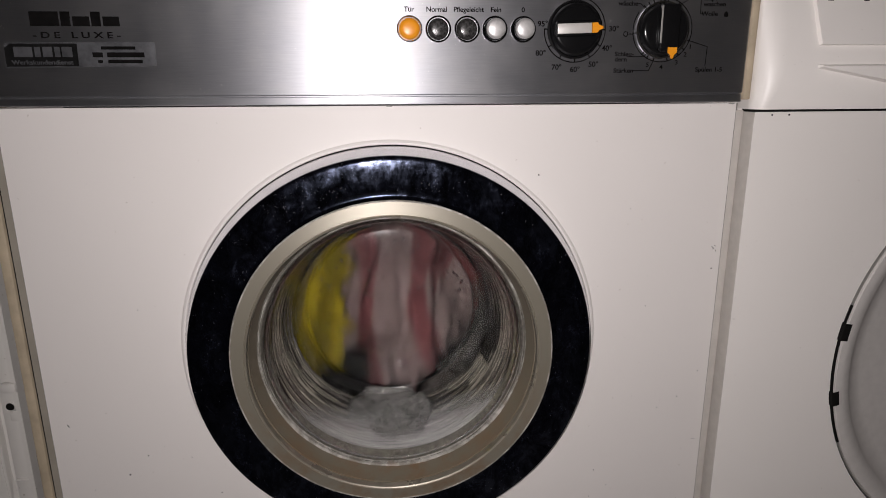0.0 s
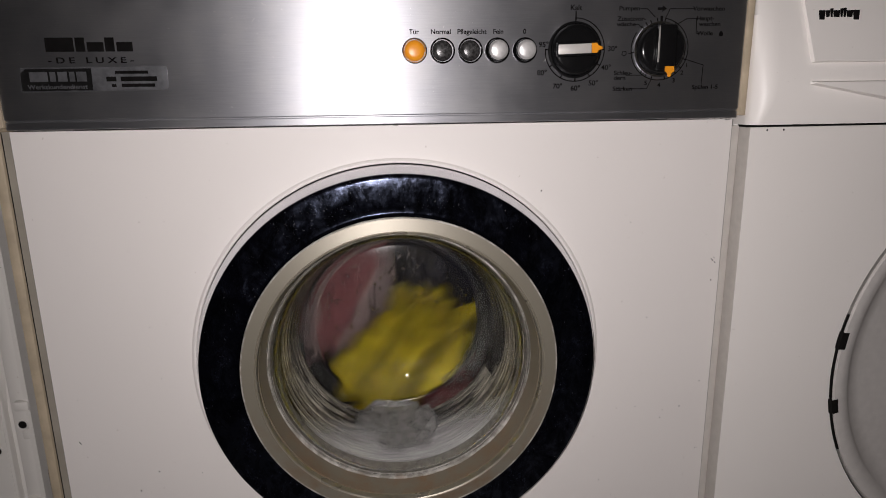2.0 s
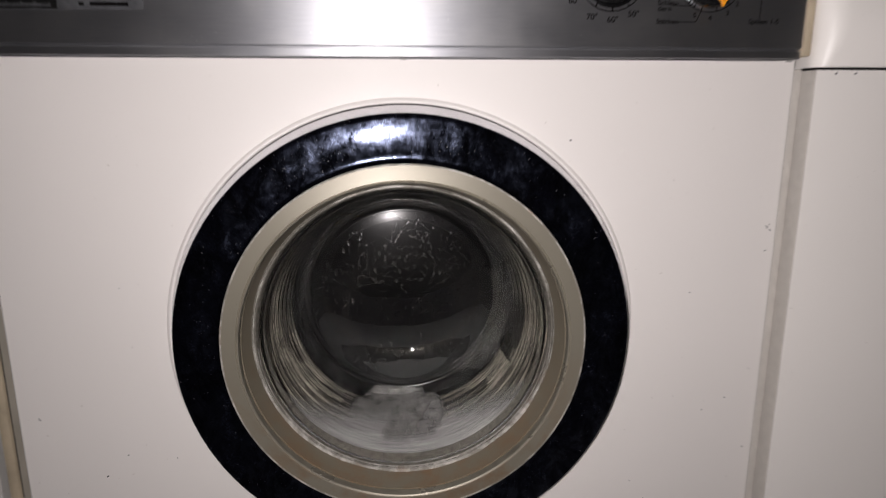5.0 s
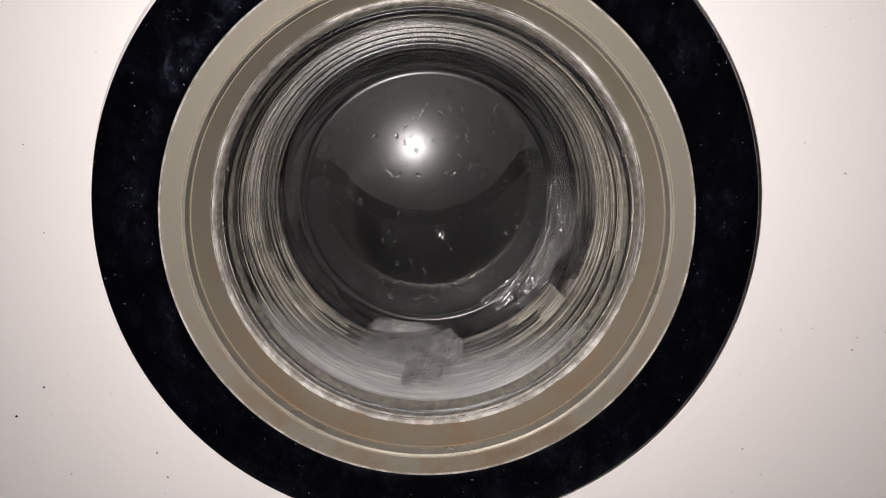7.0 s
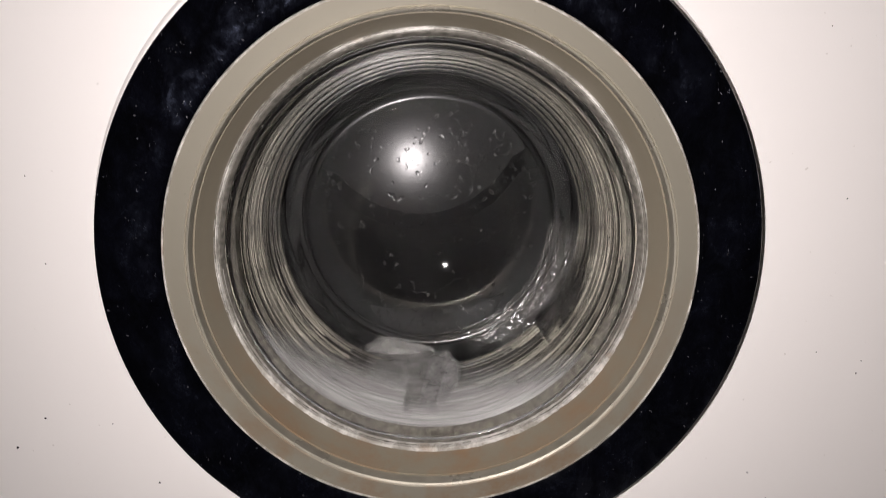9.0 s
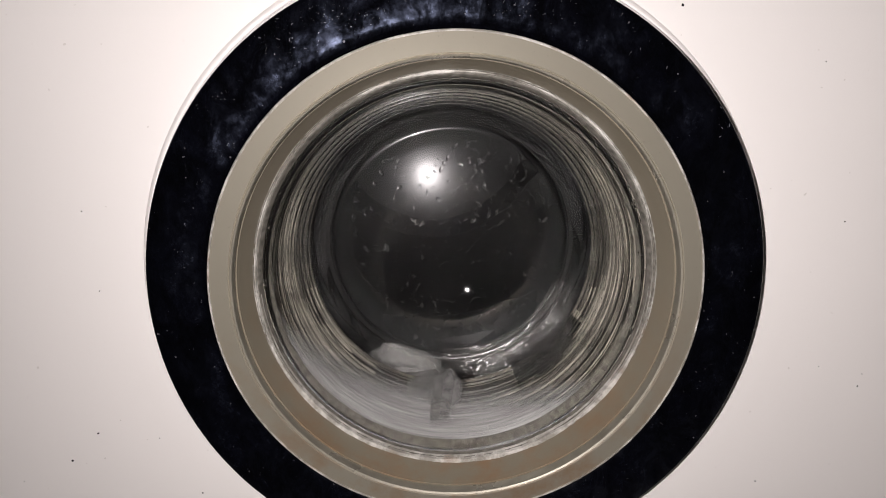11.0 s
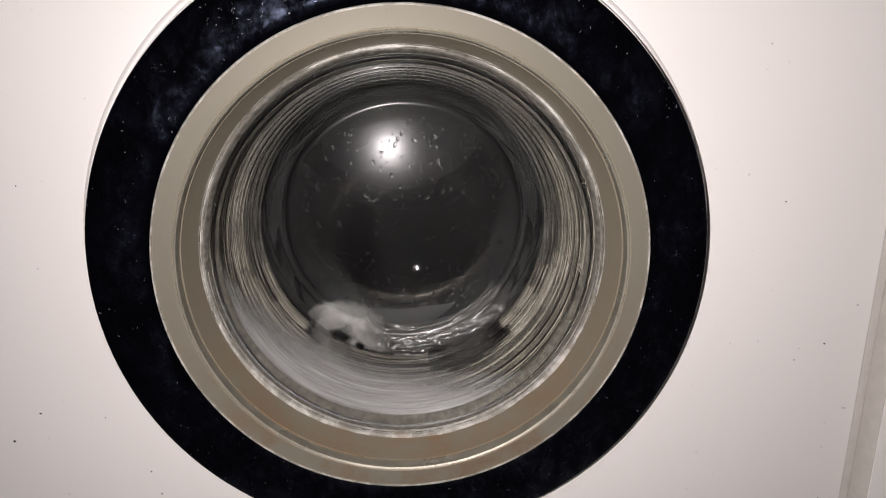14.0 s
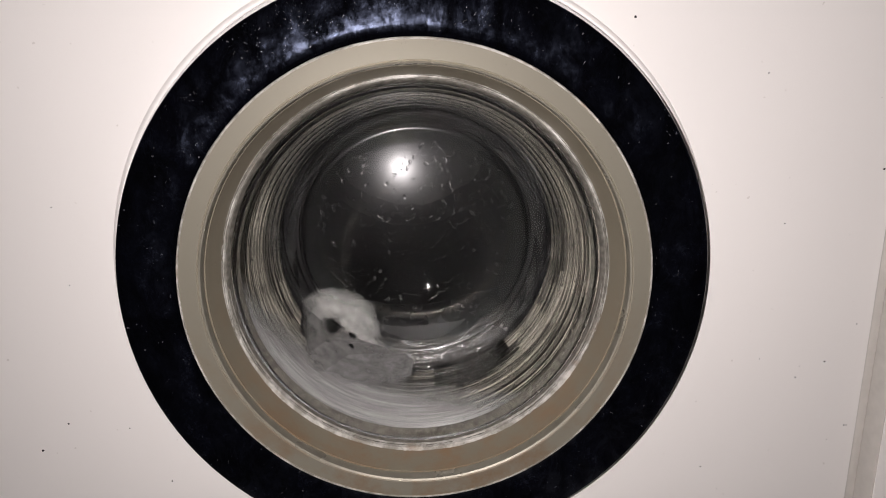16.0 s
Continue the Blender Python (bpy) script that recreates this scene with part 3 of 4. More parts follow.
def knob(x, z, turn, kind, side=0.0):
    k = part("knob", lathe([(0, -0.0075), (0.0150, -0.0075), (0.0174, -0.0068), (0.0186, -0.0055), (0.0194, -0.0025), (0.0198, -0.0008), (0.0198, 0.001)], 72),
             KNOB_BLACK, washer, "round black plastic programme knob", (x, -0.0036, z))
    part("knob_skirt", lathe([(0.0196, 0.0004), (0.0198, -0.0012), (0.0212, -0.0010), (0.0216, 0.0004)], 72), CHROME if kind == "line" else KNOB_BLACK, k)
    lo, hi = (-0.0056, 0.0056) if kind == "silver" else (-0.0070, 0.0080)
    g = part("grip", box(-0.0178, 0.0165, -0.0135, -0.0070, lo, hi, 0.0018), KNOB_BLACK, k)
    g.rotation_euler = (0, radians(turn), 0)
    if kind == "silver":
        p = part("inlay", box(-0.0172, 0.0088, -0.0141, -0.0134, -0.0036, 0.0036, 0.0004), SILVER_WHITE, k, "silver inlay")
    else:
        p = part("inlay", box(-0.0165, 0.0105, -0.0138, -0.0134, -0.0007, 0.0007, 0.0002), SIDE_LINE, k, "thin silver line")
        q = part("groove", box(-0.0165, 0.0150, -0.0084, -0.0074, 0.0066, 0.0073, 0.0002), SILVER, k, "thin silver line")
        q.rotation_euler = (0, radians(turn), 0)
    p.rotation_euler = (0, radians(turn), 0)
    p.location.x = -1.5 * side
    tip = part("pointer", flat([(0.0090, -0.0036), (0.0130, -0.0036), (0.0142, -0.0018), (0.0172, -0.0008), (0.0172, 0.0008), (0.0142, 0.0018), (0.0130, 0.0036), (0.0090, 0.0036)], -0.0134, 0.0010), ORANGE, k, "orange pointer")
    tip.rotation_euler = (0, radians(turn), 0)
    tip.location = (0.6 * side, 0, -side)
    return k


control_panel()
push_button(0.0173, ORANGE, 0.0058, "round domed orange push button")
push_button(0.0388, DARK_BTN, 0.0030, "round dark push button, pressed in")
push_button(0.0604, DARK_BTN, 0.0030, "round dark push button, pressed in")
push_button(0.0814, KNOB_BLACK, 0.0090, "round satin silver push button")
push_button(0.1031, KNOB_BLACK, 0.0098, "round satin silver push button")
knob(0.1436, 0.7742, -2, "silver")
knob(0.2130, 0.7742, 90, "line", 0.0045)


# ---- porthole door, built about its own axis ----
def crust(parent, a0, a1, r_out, r_in, y, seed, label):
    """A ragged strip of scale along the rim, thinning out at its ends."""
    bm = bmesh.new()
    n = int((a1 - a0) * 2.2)
    whole = a1 - a0 >= 360
    rows = []
    for i in range(n if whole else n + 1):
        a = radians(a0 + (a1 - a0) * i / n)
        c = Vector((math.cos(a), math.sin(a), seed * 3.7))
        end = 1.0 if whole else min(1.0, 6.0 * min(i, n - i) / n + 0.05)
        mid, half = (r_out + r_in) / 2, (r_out - r_in) / 2 * end * (0.85 + 0.5 * noise.noise(c * 6) + 0.20 * noise.noise(c * 23) + 0.25 * noise.noise(c * 80))
        half = max(half, 0.00006)
        wob = 0.25 * half * noise.noise(c * 55)
        h = 0.0004 + 0.0005 * abs(noise.noise(c * 70))
        rows.append([bm.verts.new((r * math.cos(a), yy, r * math.sin(a))) for r, yy in ((mid + half + wob, y + 0.0016), (mid + half * 0.7 + wob, y - h * 0.7), (mid + wob, y - h), (mid - half * 0.7 + wob, y - h * 0.6), (mid - half + wob, y + 0.0016))])
    m = len(rows)
    for i in range(m if whole else m - 1):
        p, q = rows[i], rows[(i + 1) % m]
        for j in range(4):
            bm.faces.new((p[j], p[j + 1], q[j + 1], q[j]))
    return part("limescale", bm, LIME, parent, label, angle=60)


def door():
    ring = [(0.1299, -0.0252), (0.1304, -0.0250), (0.1309, -0.0240), (0.1318, -0.0228)]
    ring += [(0.1306 + 0.0322 * k / 10, -0.0228 + (0.0322 * (k / 10 - 0.5)) ** 2 / 0.27) for k in range(1, 11)]
    d = part("door", lathe([(0.1296, 0.004), (0.1297, -0.0190)] + ring + [(0.1633, -0.0213), (0.1635, -0.0200), (0.1630, -0.0170), (0.1560, -0.0080), (0.1560, 0.004)], 192, True),
             BLACK, washer, "glossy black door ring, dusty and smeared", (CX, 0, CZ), 50)
    part("door_edge", lathe([(0.1628, -0.0200), (0.1636, -0.0196), (0.1642, -0.0180), (0.1668, -0.0110), (0.1676, -0.0092), (0.1687, -0.0045), (0.1690, -0.0015), (0.1688, 0.002), (0.1620, 0.002), (0.1620, -0.0120)], 192, True), SIDE, d, "bright metal side of the door", angle=25)
    part("inner_ring", lathe([(0.1298, -0.0200), (0.1298, -0.0252), (0.1294, -0.0251), (0.1193, -0.0268), (0.1188, -0.0262), (0.1188, 0.004), (0.1298, 0.004)], 192, True),
         BAND, d, "dull beige-grey inner ring with brown stains", angle=14)
    part("bead", lathe([(0.1190, -0.0222), (0.1189, -0.0262), (0.1181, -0.0271), (0.1173, -0.0264), (0.1169, -0.0220), (0.1177, -0.0188)], 192, True), BEAD, d, "bead in a brightened metal colour")
    part("inner_lip", lathe([(0.1187, -0.0185), (0.1169, -0.0188), (0.1162, -0.0155), (0.1154, -0.0095), (0.1136, -0.0040), (0.1130, 0.004), (0.1187, 0.004)], 192, True), LIP, d, "brown-stained sloping lip")
    part("inner_edge", lathe([(0.1306, -0.0236), (0.1305, -0.0250), (0.1301, -0.0256), (0.1296, -0.0259), (0.1292, -0.0259), (0.1292, -0.0240), (0.1304, -0.0220)], 192, True), LIME, d, "crusted seam along the black ring")
    part("glass_rim", lathe([(0.1140, 0.0010), (0.1128, -0.0004), (0.1108, 0.0002), (0.1098, 0.0020), (0.1094, 0.0042), (0.1140, 0.0042)], 192, True), RIM, d, "cloudy grey rim of the glass")
    part("glass_rim", lathe([(0.1146, 0.0082), (0.1104, 0.0128), (0.1092, 0.0158), (0.1096, 0.0166), (0.1146, 0.0110)], 192, True), RIM, d, "cloudy grey rim of the glass")
    crust(d, 0, 360, 0.1141, 0.1131, -0.0012, 1, "thin crusted limescale line")
    crust(d, 0, 360, 0.1117, 0.1113, -0.0006, 2, "thin crusted limescale line")
    crust(d, 190, 350, 0.1139, 0.1104, -0.0016, 3, "thick crusted limescale along the lower rim")
    crust(d, 184, 356, 0.1106, 0.1099, 0.0006, 7, "thin crusted limescale line")
    crust(d, 14, 72, 0.1130, 0.1114, -0.0014, 4, "patchy crusted limescale")
    crust(d, 78, 118, 0.1133, 0.1112, -0.0012, 5, "patchy crusted limescale")
    crust(d, 150, 200, 0.1128, 0.1117, -0.0012, 6, "patchy crusted limescale")
    # the pressed glass bowl: front face, end slightly domed outwards, a thick lens at its back
    front = [(0.1118, 0.0035), (0.1098, 0.0038), (0.1080, 0.0052), (0.1066, 0.008)]
    for k in range(57):
        u = k / 56
        front.append((0.1054 - 0.0108 * u ** 1.2 - 0.00016 * max(0.0, math.sin(u * 44.0)) ** 2, 0.0120 + 0.0640 * u))
    front += [(0.0915, 0.085), (0.0872, 0.0925), (0.0840, 0.0950)]
    end = [(r, 0.0945 - (0.084 ** 2 - r * r) / 1.2) for r in (0.080, 0.070, 0.060, 0.045, 0.030, 0.015, 0)]
    back = [(r, 0.1010 + (0.088 ** 2 - r * r) / 0.34) for r in (0, 0.015, 0.030, 0.045, 0.060, 0.070, 0.080, 0.086)]
    side = [(0.0900, 0.0985), (0.0940, 0.090), (0.0978, 0.076), (0.1006, 0.060), (0.1034, 0.044), (0.1056, 0.030), (0.1078, 0.016), (0.1120, 0.008)]
    b = part("glass_bowl", lathe(front + end + back + side, 192, True), GLASS, d, "thick clear glass bowl with moulded ridges", angle=60)
    b.visible_shadow = False
    return d


DOOR = door()


def dust():
    """Dust, fibres and dried splashes on the black ring, thickest on its upper half."""
    rnd = random.Random(21)
    face = lambda r: -0.0229 + (r - 0.1306 - 0.0161) ** 2 / 0.27
    bm = bmesh.new()
    knots = [(rnd.gauss(112, 34), rnd.uniform(0.134, 0.160)) for _ in range(34)]
    for _ in range(380):
        if rnd.random() < 0.62:
            ka, kr = rnd.choice(knots)
            a, r = ka + rnd.gauss(0, 2.2), kr + rnd.gauss(0, 0.0030)
        else:
            a, r = rnd.uniform(0, 360), rnd.uniform(0.1320, 0.1622)
        if not 0.1318 < r < 0.1624:
            continue
        x, z, k = r * math.cos(radians(a)), r * math.sin(radians(a)), rnd.random()
        if k < 0.84:
            q = rnd.choice((0.0001, 0.00012, 0.00016, 0.0002, 0.00032))
            flat([(x + q * rnd.uniform(0.5, 1.3) * math.cos(j * 1.26), z + q * rnd.uniform(0.5, 1.3) * math.sin(j * 1.26)) for j in range(5)], face(r) - 0.0001, 0.00015, bm)
        else:
            b, l = radians(rnd.uniform(40, 140) if k < 0.93 else rnd.uniform(0, 180)), rnd.uniform(0.0005, 0.0018)
            stroke([(x, z), (x + l * math.cos(b), z + l * math.sin(b))], face(r) - 0.0001, rnd.uniform(0.00008, 0.00015), bm)
    tagged(part("dust", bm, DUST, DOOR, "fine grey dust and fibres"), kind="stuff")


dust()


def gasket():
    wall = lambda y: 0.1148 - 0.0100 * ((y - 0.012) / 0.080)
    prof = [(0.120, 0.006), (0.1150, 0.010)]
    for k in range(14):
        y = 0.013 + 0.0058 * k
        prof += [(wall(y) + 0.0008, y), (wall(y) + 0.0002, y + 0.0030)]
    prof += [(0.1046, 0.0945), (0.1062, 0.0985), (0.1180, 0.110), (0.1330, 0.114), (0.1330, 0.006)]
    g = part("door_gasket", lathe(prof, 144, True), RUBBER, washer, "wet dark rubber bellows gasket", (CX, 0, CZ))
    # fine pale edges of the folds, then one broad fold at the back
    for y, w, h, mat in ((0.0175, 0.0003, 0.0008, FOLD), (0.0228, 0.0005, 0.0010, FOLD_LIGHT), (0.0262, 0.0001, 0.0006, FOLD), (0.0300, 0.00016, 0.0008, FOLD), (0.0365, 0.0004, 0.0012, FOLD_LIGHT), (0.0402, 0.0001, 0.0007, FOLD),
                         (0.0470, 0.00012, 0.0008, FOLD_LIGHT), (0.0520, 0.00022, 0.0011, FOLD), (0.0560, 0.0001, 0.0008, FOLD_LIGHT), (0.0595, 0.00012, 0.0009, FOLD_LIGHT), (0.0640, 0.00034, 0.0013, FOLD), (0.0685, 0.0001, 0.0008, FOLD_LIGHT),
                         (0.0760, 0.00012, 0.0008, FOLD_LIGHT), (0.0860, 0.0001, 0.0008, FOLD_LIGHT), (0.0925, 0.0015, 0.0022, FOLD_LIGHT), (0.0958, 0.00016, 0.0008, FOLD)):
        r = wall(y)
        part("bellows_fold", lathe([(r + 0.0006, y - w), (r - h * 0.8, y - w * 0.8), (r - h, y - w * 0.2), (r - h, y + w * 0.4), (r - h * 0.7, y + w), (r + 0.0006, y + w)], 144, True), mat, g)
    rnd = random.Random(4)
    for a0, a1 in ((192, 244), (296, 350), (60, 120)):
        for k in range(6):
            y, w = 0.062 + 0.0052 * k + rnd.uniform(0, 0.0015), rnd.choice((0.00006, 0.00009, 0.00014))
            r = wall(y)
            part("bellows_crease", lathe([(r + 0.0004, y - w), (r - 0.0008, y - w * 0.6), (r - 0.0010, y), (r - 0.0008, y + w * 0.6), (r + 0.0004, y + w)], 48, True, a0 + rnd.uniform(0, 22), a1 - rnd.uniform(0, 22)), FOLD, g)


gasket()


def drum():
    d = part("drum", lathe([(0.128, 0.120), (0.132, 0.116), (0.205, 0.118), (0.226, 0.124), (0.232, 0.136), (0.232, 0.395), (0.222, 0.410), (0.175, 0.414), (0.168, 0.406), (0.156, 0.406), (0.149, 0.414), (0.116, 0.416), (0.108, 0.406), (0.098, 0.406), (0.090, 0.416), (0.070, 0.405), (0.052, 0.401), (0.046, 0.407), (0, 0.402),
                            ], 128), DRUM, washer, "wet stainless steel drum, dimmed near-black in its colour", (CX, 0, CZ))
    for k in range(3):
        a = 120 * k + 20
        bm = prism([(0.15, 0.165), (0.16, 0.185), (0.385, 0.185), (0.395, 0.165), (0.395, 0.231), (0.15, 0.231)], -0.018, 0.018)
        bmesh.ops.bevel(bm, geom=list(bm.edges), offset=0.006, segments=2, affect="EDGES")
        p = part("lifter", bm, DRUM, d, "steel lifter rib, dimmed near-black in its colour")
        p.rotation_euler = (0, radians(a), 0)
    return d


DRUM_OB = drum()

# ---- suds ----
film = tagged(part("suds_film", lathe([(0.1150, 0.0092), (0.1124, 0.0120), (0.1100, 0.0165), (0.1077, 0.030), (0.1054, 0.046), (0.1028, 0.062), (0.1002, 0.076), (0.0974, 0.088), (0.0977, 0.0885), (0.1006, 0.0765), (0.1032, 0.0625), (0.1058, 0.0465), (0.1081, 0.0305), (0.1104, 0.0170), (0.1128, 0.0125), (0.1153, 0.0096)], 96, True, 192, 348),
                   FILM, None, "", (CX, 0.0, CZ)), "thin milky film of suds behind the glass bowl", "suds", kind="stuff")


def suds(name, circles, holes, seed, y0, label):
    """A soft heap of suds: fused round lumps (x, z, radius), with hollows."""
    step, off = 0.0008, Vector((seed * 5.0, 0, 0))
    x0, x1 = min(c[0] - c[2] for c in circles), max(c[0] + c[2] for c in circles)
    z0, z1 = min(c[1] - c[2] for c in circles), max(c[1] + c[2] for c in circles)
    bm = bmesh.new()
    thick = bm.verts.layers.float.new("thickness")
    nx, nz = int((x1 - x0) / step) + 2, int((z1 - z0) / step) + 2
    grid = {}
    for i in range(nx):
        for j in range(nz):
            p = Vector((x0 + i * step, 0, z0 + j * step))
            q = p + Vector((noise.noise(p * 120 + off), 0, noise.noise(p * 120 - off))) * 0.0025
            f = 1 - math.prod(1 - max(0.0, 1 - ((q.x - x) ** 2 + (q.z - z) ** 2) / r ** 2) for x, z, r in circles)
            for x, z, r in holes:
                d = math.hypot(q.x - x, (q.z - z) * 1.15) / r
                f *= min(1.0, max(0.0, d - 0.5) / 0.8)
            if f > 0.05:
                h = 0.006 * f ** 0.5 + 0.0006 * noise.noise(p * 200 + off) + 0.0003 * noise.noise(p * 700)
                rho = math.hypot(p.x, p.z)
                if rho > 0.101:
                    k = (rho + 0.08) / 0.458
                    y = (0.1102 - rho + 0.112 * k) / (k + 0.13)
                    if y < 0.024:
                        continue
                    f *= min(1.0, (y - 0.024) / 0.03)
                    q = (0.1102 - 0.13 * y) / rho
                    front, rear = (p.x * q, y - 0.0010 - 0.05 * h, p.z * q), (p.x * q, y + 0.0006, p.z * q)
                else:
                    front, rear = (p.x, y0 - h, p.z), (p.x, y0 + 0.001, p.z)
                grid[i, j] = (bm.verts.new(front), bm.verts.new(rear))
                for v in grid[i, j]:
                    v[thick] = f
    for (i, j), a in grid.items():
        if (i + 1, j) in grid and (i, j + 1) in grid and (i + 1, j + 1) in grid:
            b, c, d = grid[i + 1, j], grid[i + 1, j + 1], grid[i, j + 1]
            bm.faces.new((a[0], b[0], c[0], d[0]))
            bm.faces.new((d[1], c[1], b[1], a[1]))
    ob = part(name, bm, FOAM, None, "", (CX, 0, CZ), 180)
    return tagged(ob, label, "suds", kind="stuff")


haze_layer = tagged(part("condensation", lathe([(0.1012, 0.062), (0.0988, 0.074), (0.0962, 0.084), (0.0932, 0.0935), (0.0908, 0.0985), (0.0910, 0.0990), (0.0936, 0.0940), (0.0966, 0.0845), (0.0992, 0.0745), (0.1015, 0.0625)], 128, True), MIST, None, "", (CX, 0, CZ)),
              "patchy grey condensation behind the glass bowl", "water", kind="stuff")

# pale veil added over the bowl's end to lift its darkness
veil_out = [(r, 0.0949 - (0.084 ** 2 - r * r) / 1.2) for r in (0.0, 0.020, 0.040, 0.055, 0.068, 0.080)]
veil = tagged(part("veil", lathe(veil_out, 96), HAZE, None, "", (CX, 0, CZ), 180), "thin cloudy veil added to lighten the end of the glass bowl", "water", kind="stuff")
veil.visible_shadow = False

# a heap with two hollows, and a lower one that sinks away
foam_a = suds("foam", [(-0.051, -0.084, 0.036), (-0.045, -0.108, 0.027), (-0.026, -0.113, 0.022), (-0.064, -0.102, 0.022), (-0.006, -0.118, 0.017)], [(-0.0550, -0.083, 0.0108), (-0.040, -0.091, 0.0040), (-0.043, -0.1, 0.003)], 3, 0.117, "pale grey soap foam heap with two hollows")
foam_b = suds("foam", [(-0.012, -0.112, 0.024), (0.014, -0.114, 0.024), (0.036, -0.116, 0.018), (-0.034, -0.117, 0.018), (0.0, -0.124, 0.030), (0.030, -0.126, 0.022)], [], 5, 0.113, "pale grey sinking soap foam behind the glass")


def wet_patch():
    """Crinkled wet film over the lower folds, which glints in the lamp's light."""
    bm = bmesh.new()
    crease = lambda x, y, z: (1 - min(1.0, abs(noise.noise(Vector((x, y, z)))) * 2.2)) ** 3
    rows = []
    for i in range(201):
        a = radians(250 + 74 * i / 200)
        row = []
        for j in range(71):
            s = j / 70
            r = 0.1165 - 0.0370 * s
            lift = 0.0016 * noise.noise(Vector((i * 0.026, j * 0.157, 7))) + 0.0005 * noise.noise(Vector((i * 0.085 + j * 0.11, j * 0.17, 2))) + 0.0004 * crease(i * 0.09 - j * 0.07, j * 0.17, 2)
            row.append(bm.verts.new((r * math.cos(a), 0.0950 + 0.0165 * s - lift, r * math.sin(a))))
        rows.append(row)
    for p, q in zip(rows, rows[1:]):
        for j in range(70):
            bm.faces.new((p[j], p[j + 1], q[j + 1], q[j]))
    # the same film runs on over the wall
    rows = []
    for i in range(161):
        a = radians(280 + 34 * i / 160)
        row = []
        for j in range(61):
            y = 0.056 + 0.041 * j / 60
            r = 0.1128 - 0.13 * y - 0.0011 * crease(i * 0.03 + j * 0.02, j * 0.20, 3) - 0.0005 * crease(i * 0.1 + j * 0.08, j * 0.22, 5)
            row.append(bm.verts.new((r * math.cos(a), y, r * math.sin(a))))
        rows.append(row)
    for p, q in zip(rows, rows[1:]):
        for j in range(60):
            bm.faces.new((p[j], p[j + 1], q[j + 1], q[j]))
    return tagged(part("water_film", bm, WET, None, "", (CX, 0, CZ), 180), "crinkled film of water on the lower folds", "water", kind="stuff")


wet = wet_patch()


def drops():
    """Water drops on the end of the glass bowl, most of them in its upper half."""
    rnd = random.Random(8)
    bm = bmesh.new()
    for _ in range(520):
        r, a = 0.076 * rnd.random() ** 0.5, rnd.uniform(0, 360)
        x, z = r * math.cos(radians(a)), r * math.sin(radians(a))
        if z < 0.012 and rnd.random() < 0.72:
            continue
        y = 0.0945 - (0.084 ** 2 - r * r) / 1.2
        s = rnd.choice((0.0003, 0.0004, 0.0005, 0.0006, 0.0008, 0.0010, 0.0013))
        m = Matrix.Translation((x, y, z)) @ pose(0, 0, 0, 0, rnd.uniform(-60, 60), 0) @ Matrix.Diagonal((s, s * 0.55, s * rnd.uniform(1, 2.2), 1))
        bmesh.ops.create_icosphere(bm, subdivisions=2, radius=1.0, matrix=m)
    ob = tagged(part("water_drops", bm, WATER, None, "", (CX, 0, CZ), 180), "small clear water drops on the glass bowl", "water", kind="stuff")
    ob.visible_shadow = False


drops()


# ---- laundry ----
def laundry(name, mat, dims, seed, label):
    """A crumpled wet cloth: folded ridges over a slack, flattened lump."""
    bm = bmesh.new()
    bmesh.ops.create_icosphere(bm, subdivisions=5, radius=1.0)
    off = Vector((seed * 7.3, seed * 1.7, 0))
    for v in bm.verts:
        p = v.co.copy()
        fold = abs(noise.noise(Vector((p.x * 2.6, p.y * 2.2, p.z * 0.9)) + off))
        fine = abs(noise.noise(Vector((p.x * 6.5, p.y * 6, p.z * 2.5)) + off))
        low = noise.noise(p * 1.1 + off)
        v.co = p * (0.70 + 0.40 * low + 0.75 * fold + 0.30 * fine)
        v.co = Vector((v.co.x * dims[0], v.co.y * dims[1], v.co.z * dims[2]))
    return tagged(part(name, bm, mat, None, "", (0, 0.25, CZ - 0.15), 180), label, "laundry")


yellow = laundry("cloth", fabric("yellow_cotton", (0.16, 0.125, 0.004), (0.34, 0.27, 0.008), 7.0, (0.13, 0.10, 0.004)), (0.042, 0.04, 0.075), 1, "bright yellow wet cloth tumbling in the drum")
pink = laundry("towel", fabric("pale_pink_towel", (0.12, 0.082, 0.080), (0.21, 0.165, 0.16), 6.0, (0.13, 0.045, 0.048)), (0.05, 0.04, 0.085), 2, "pale pink striped wet towel tumbling in the drum")
grey = laundry("towel", fabric("off_white_towel", (0.070, 0.060, 0.055), (0.125, 0.112, 0.104), 5.0, (0.075, 0.062, 0.055)), (0.056, 0.042, 0.068), 3, "off-white wet towel tumbling in the drum")
red = laundry("cloth", fabric("red_cotton", (0.065, 0.010, 0.012), (0.13, 0.035, 0.036)), (0.045, 0.04, 0.07), 4, "dark red wet cloth tumbling in the drum")
navy = laundry("cloth", fabric("navy_cotton", (0.004, 0.004, 0.007), (0.010, 0.010, 0.016)), (0.06, 0.04, 0.07), 5, "navy blue wet cloth tumbling in the drum")


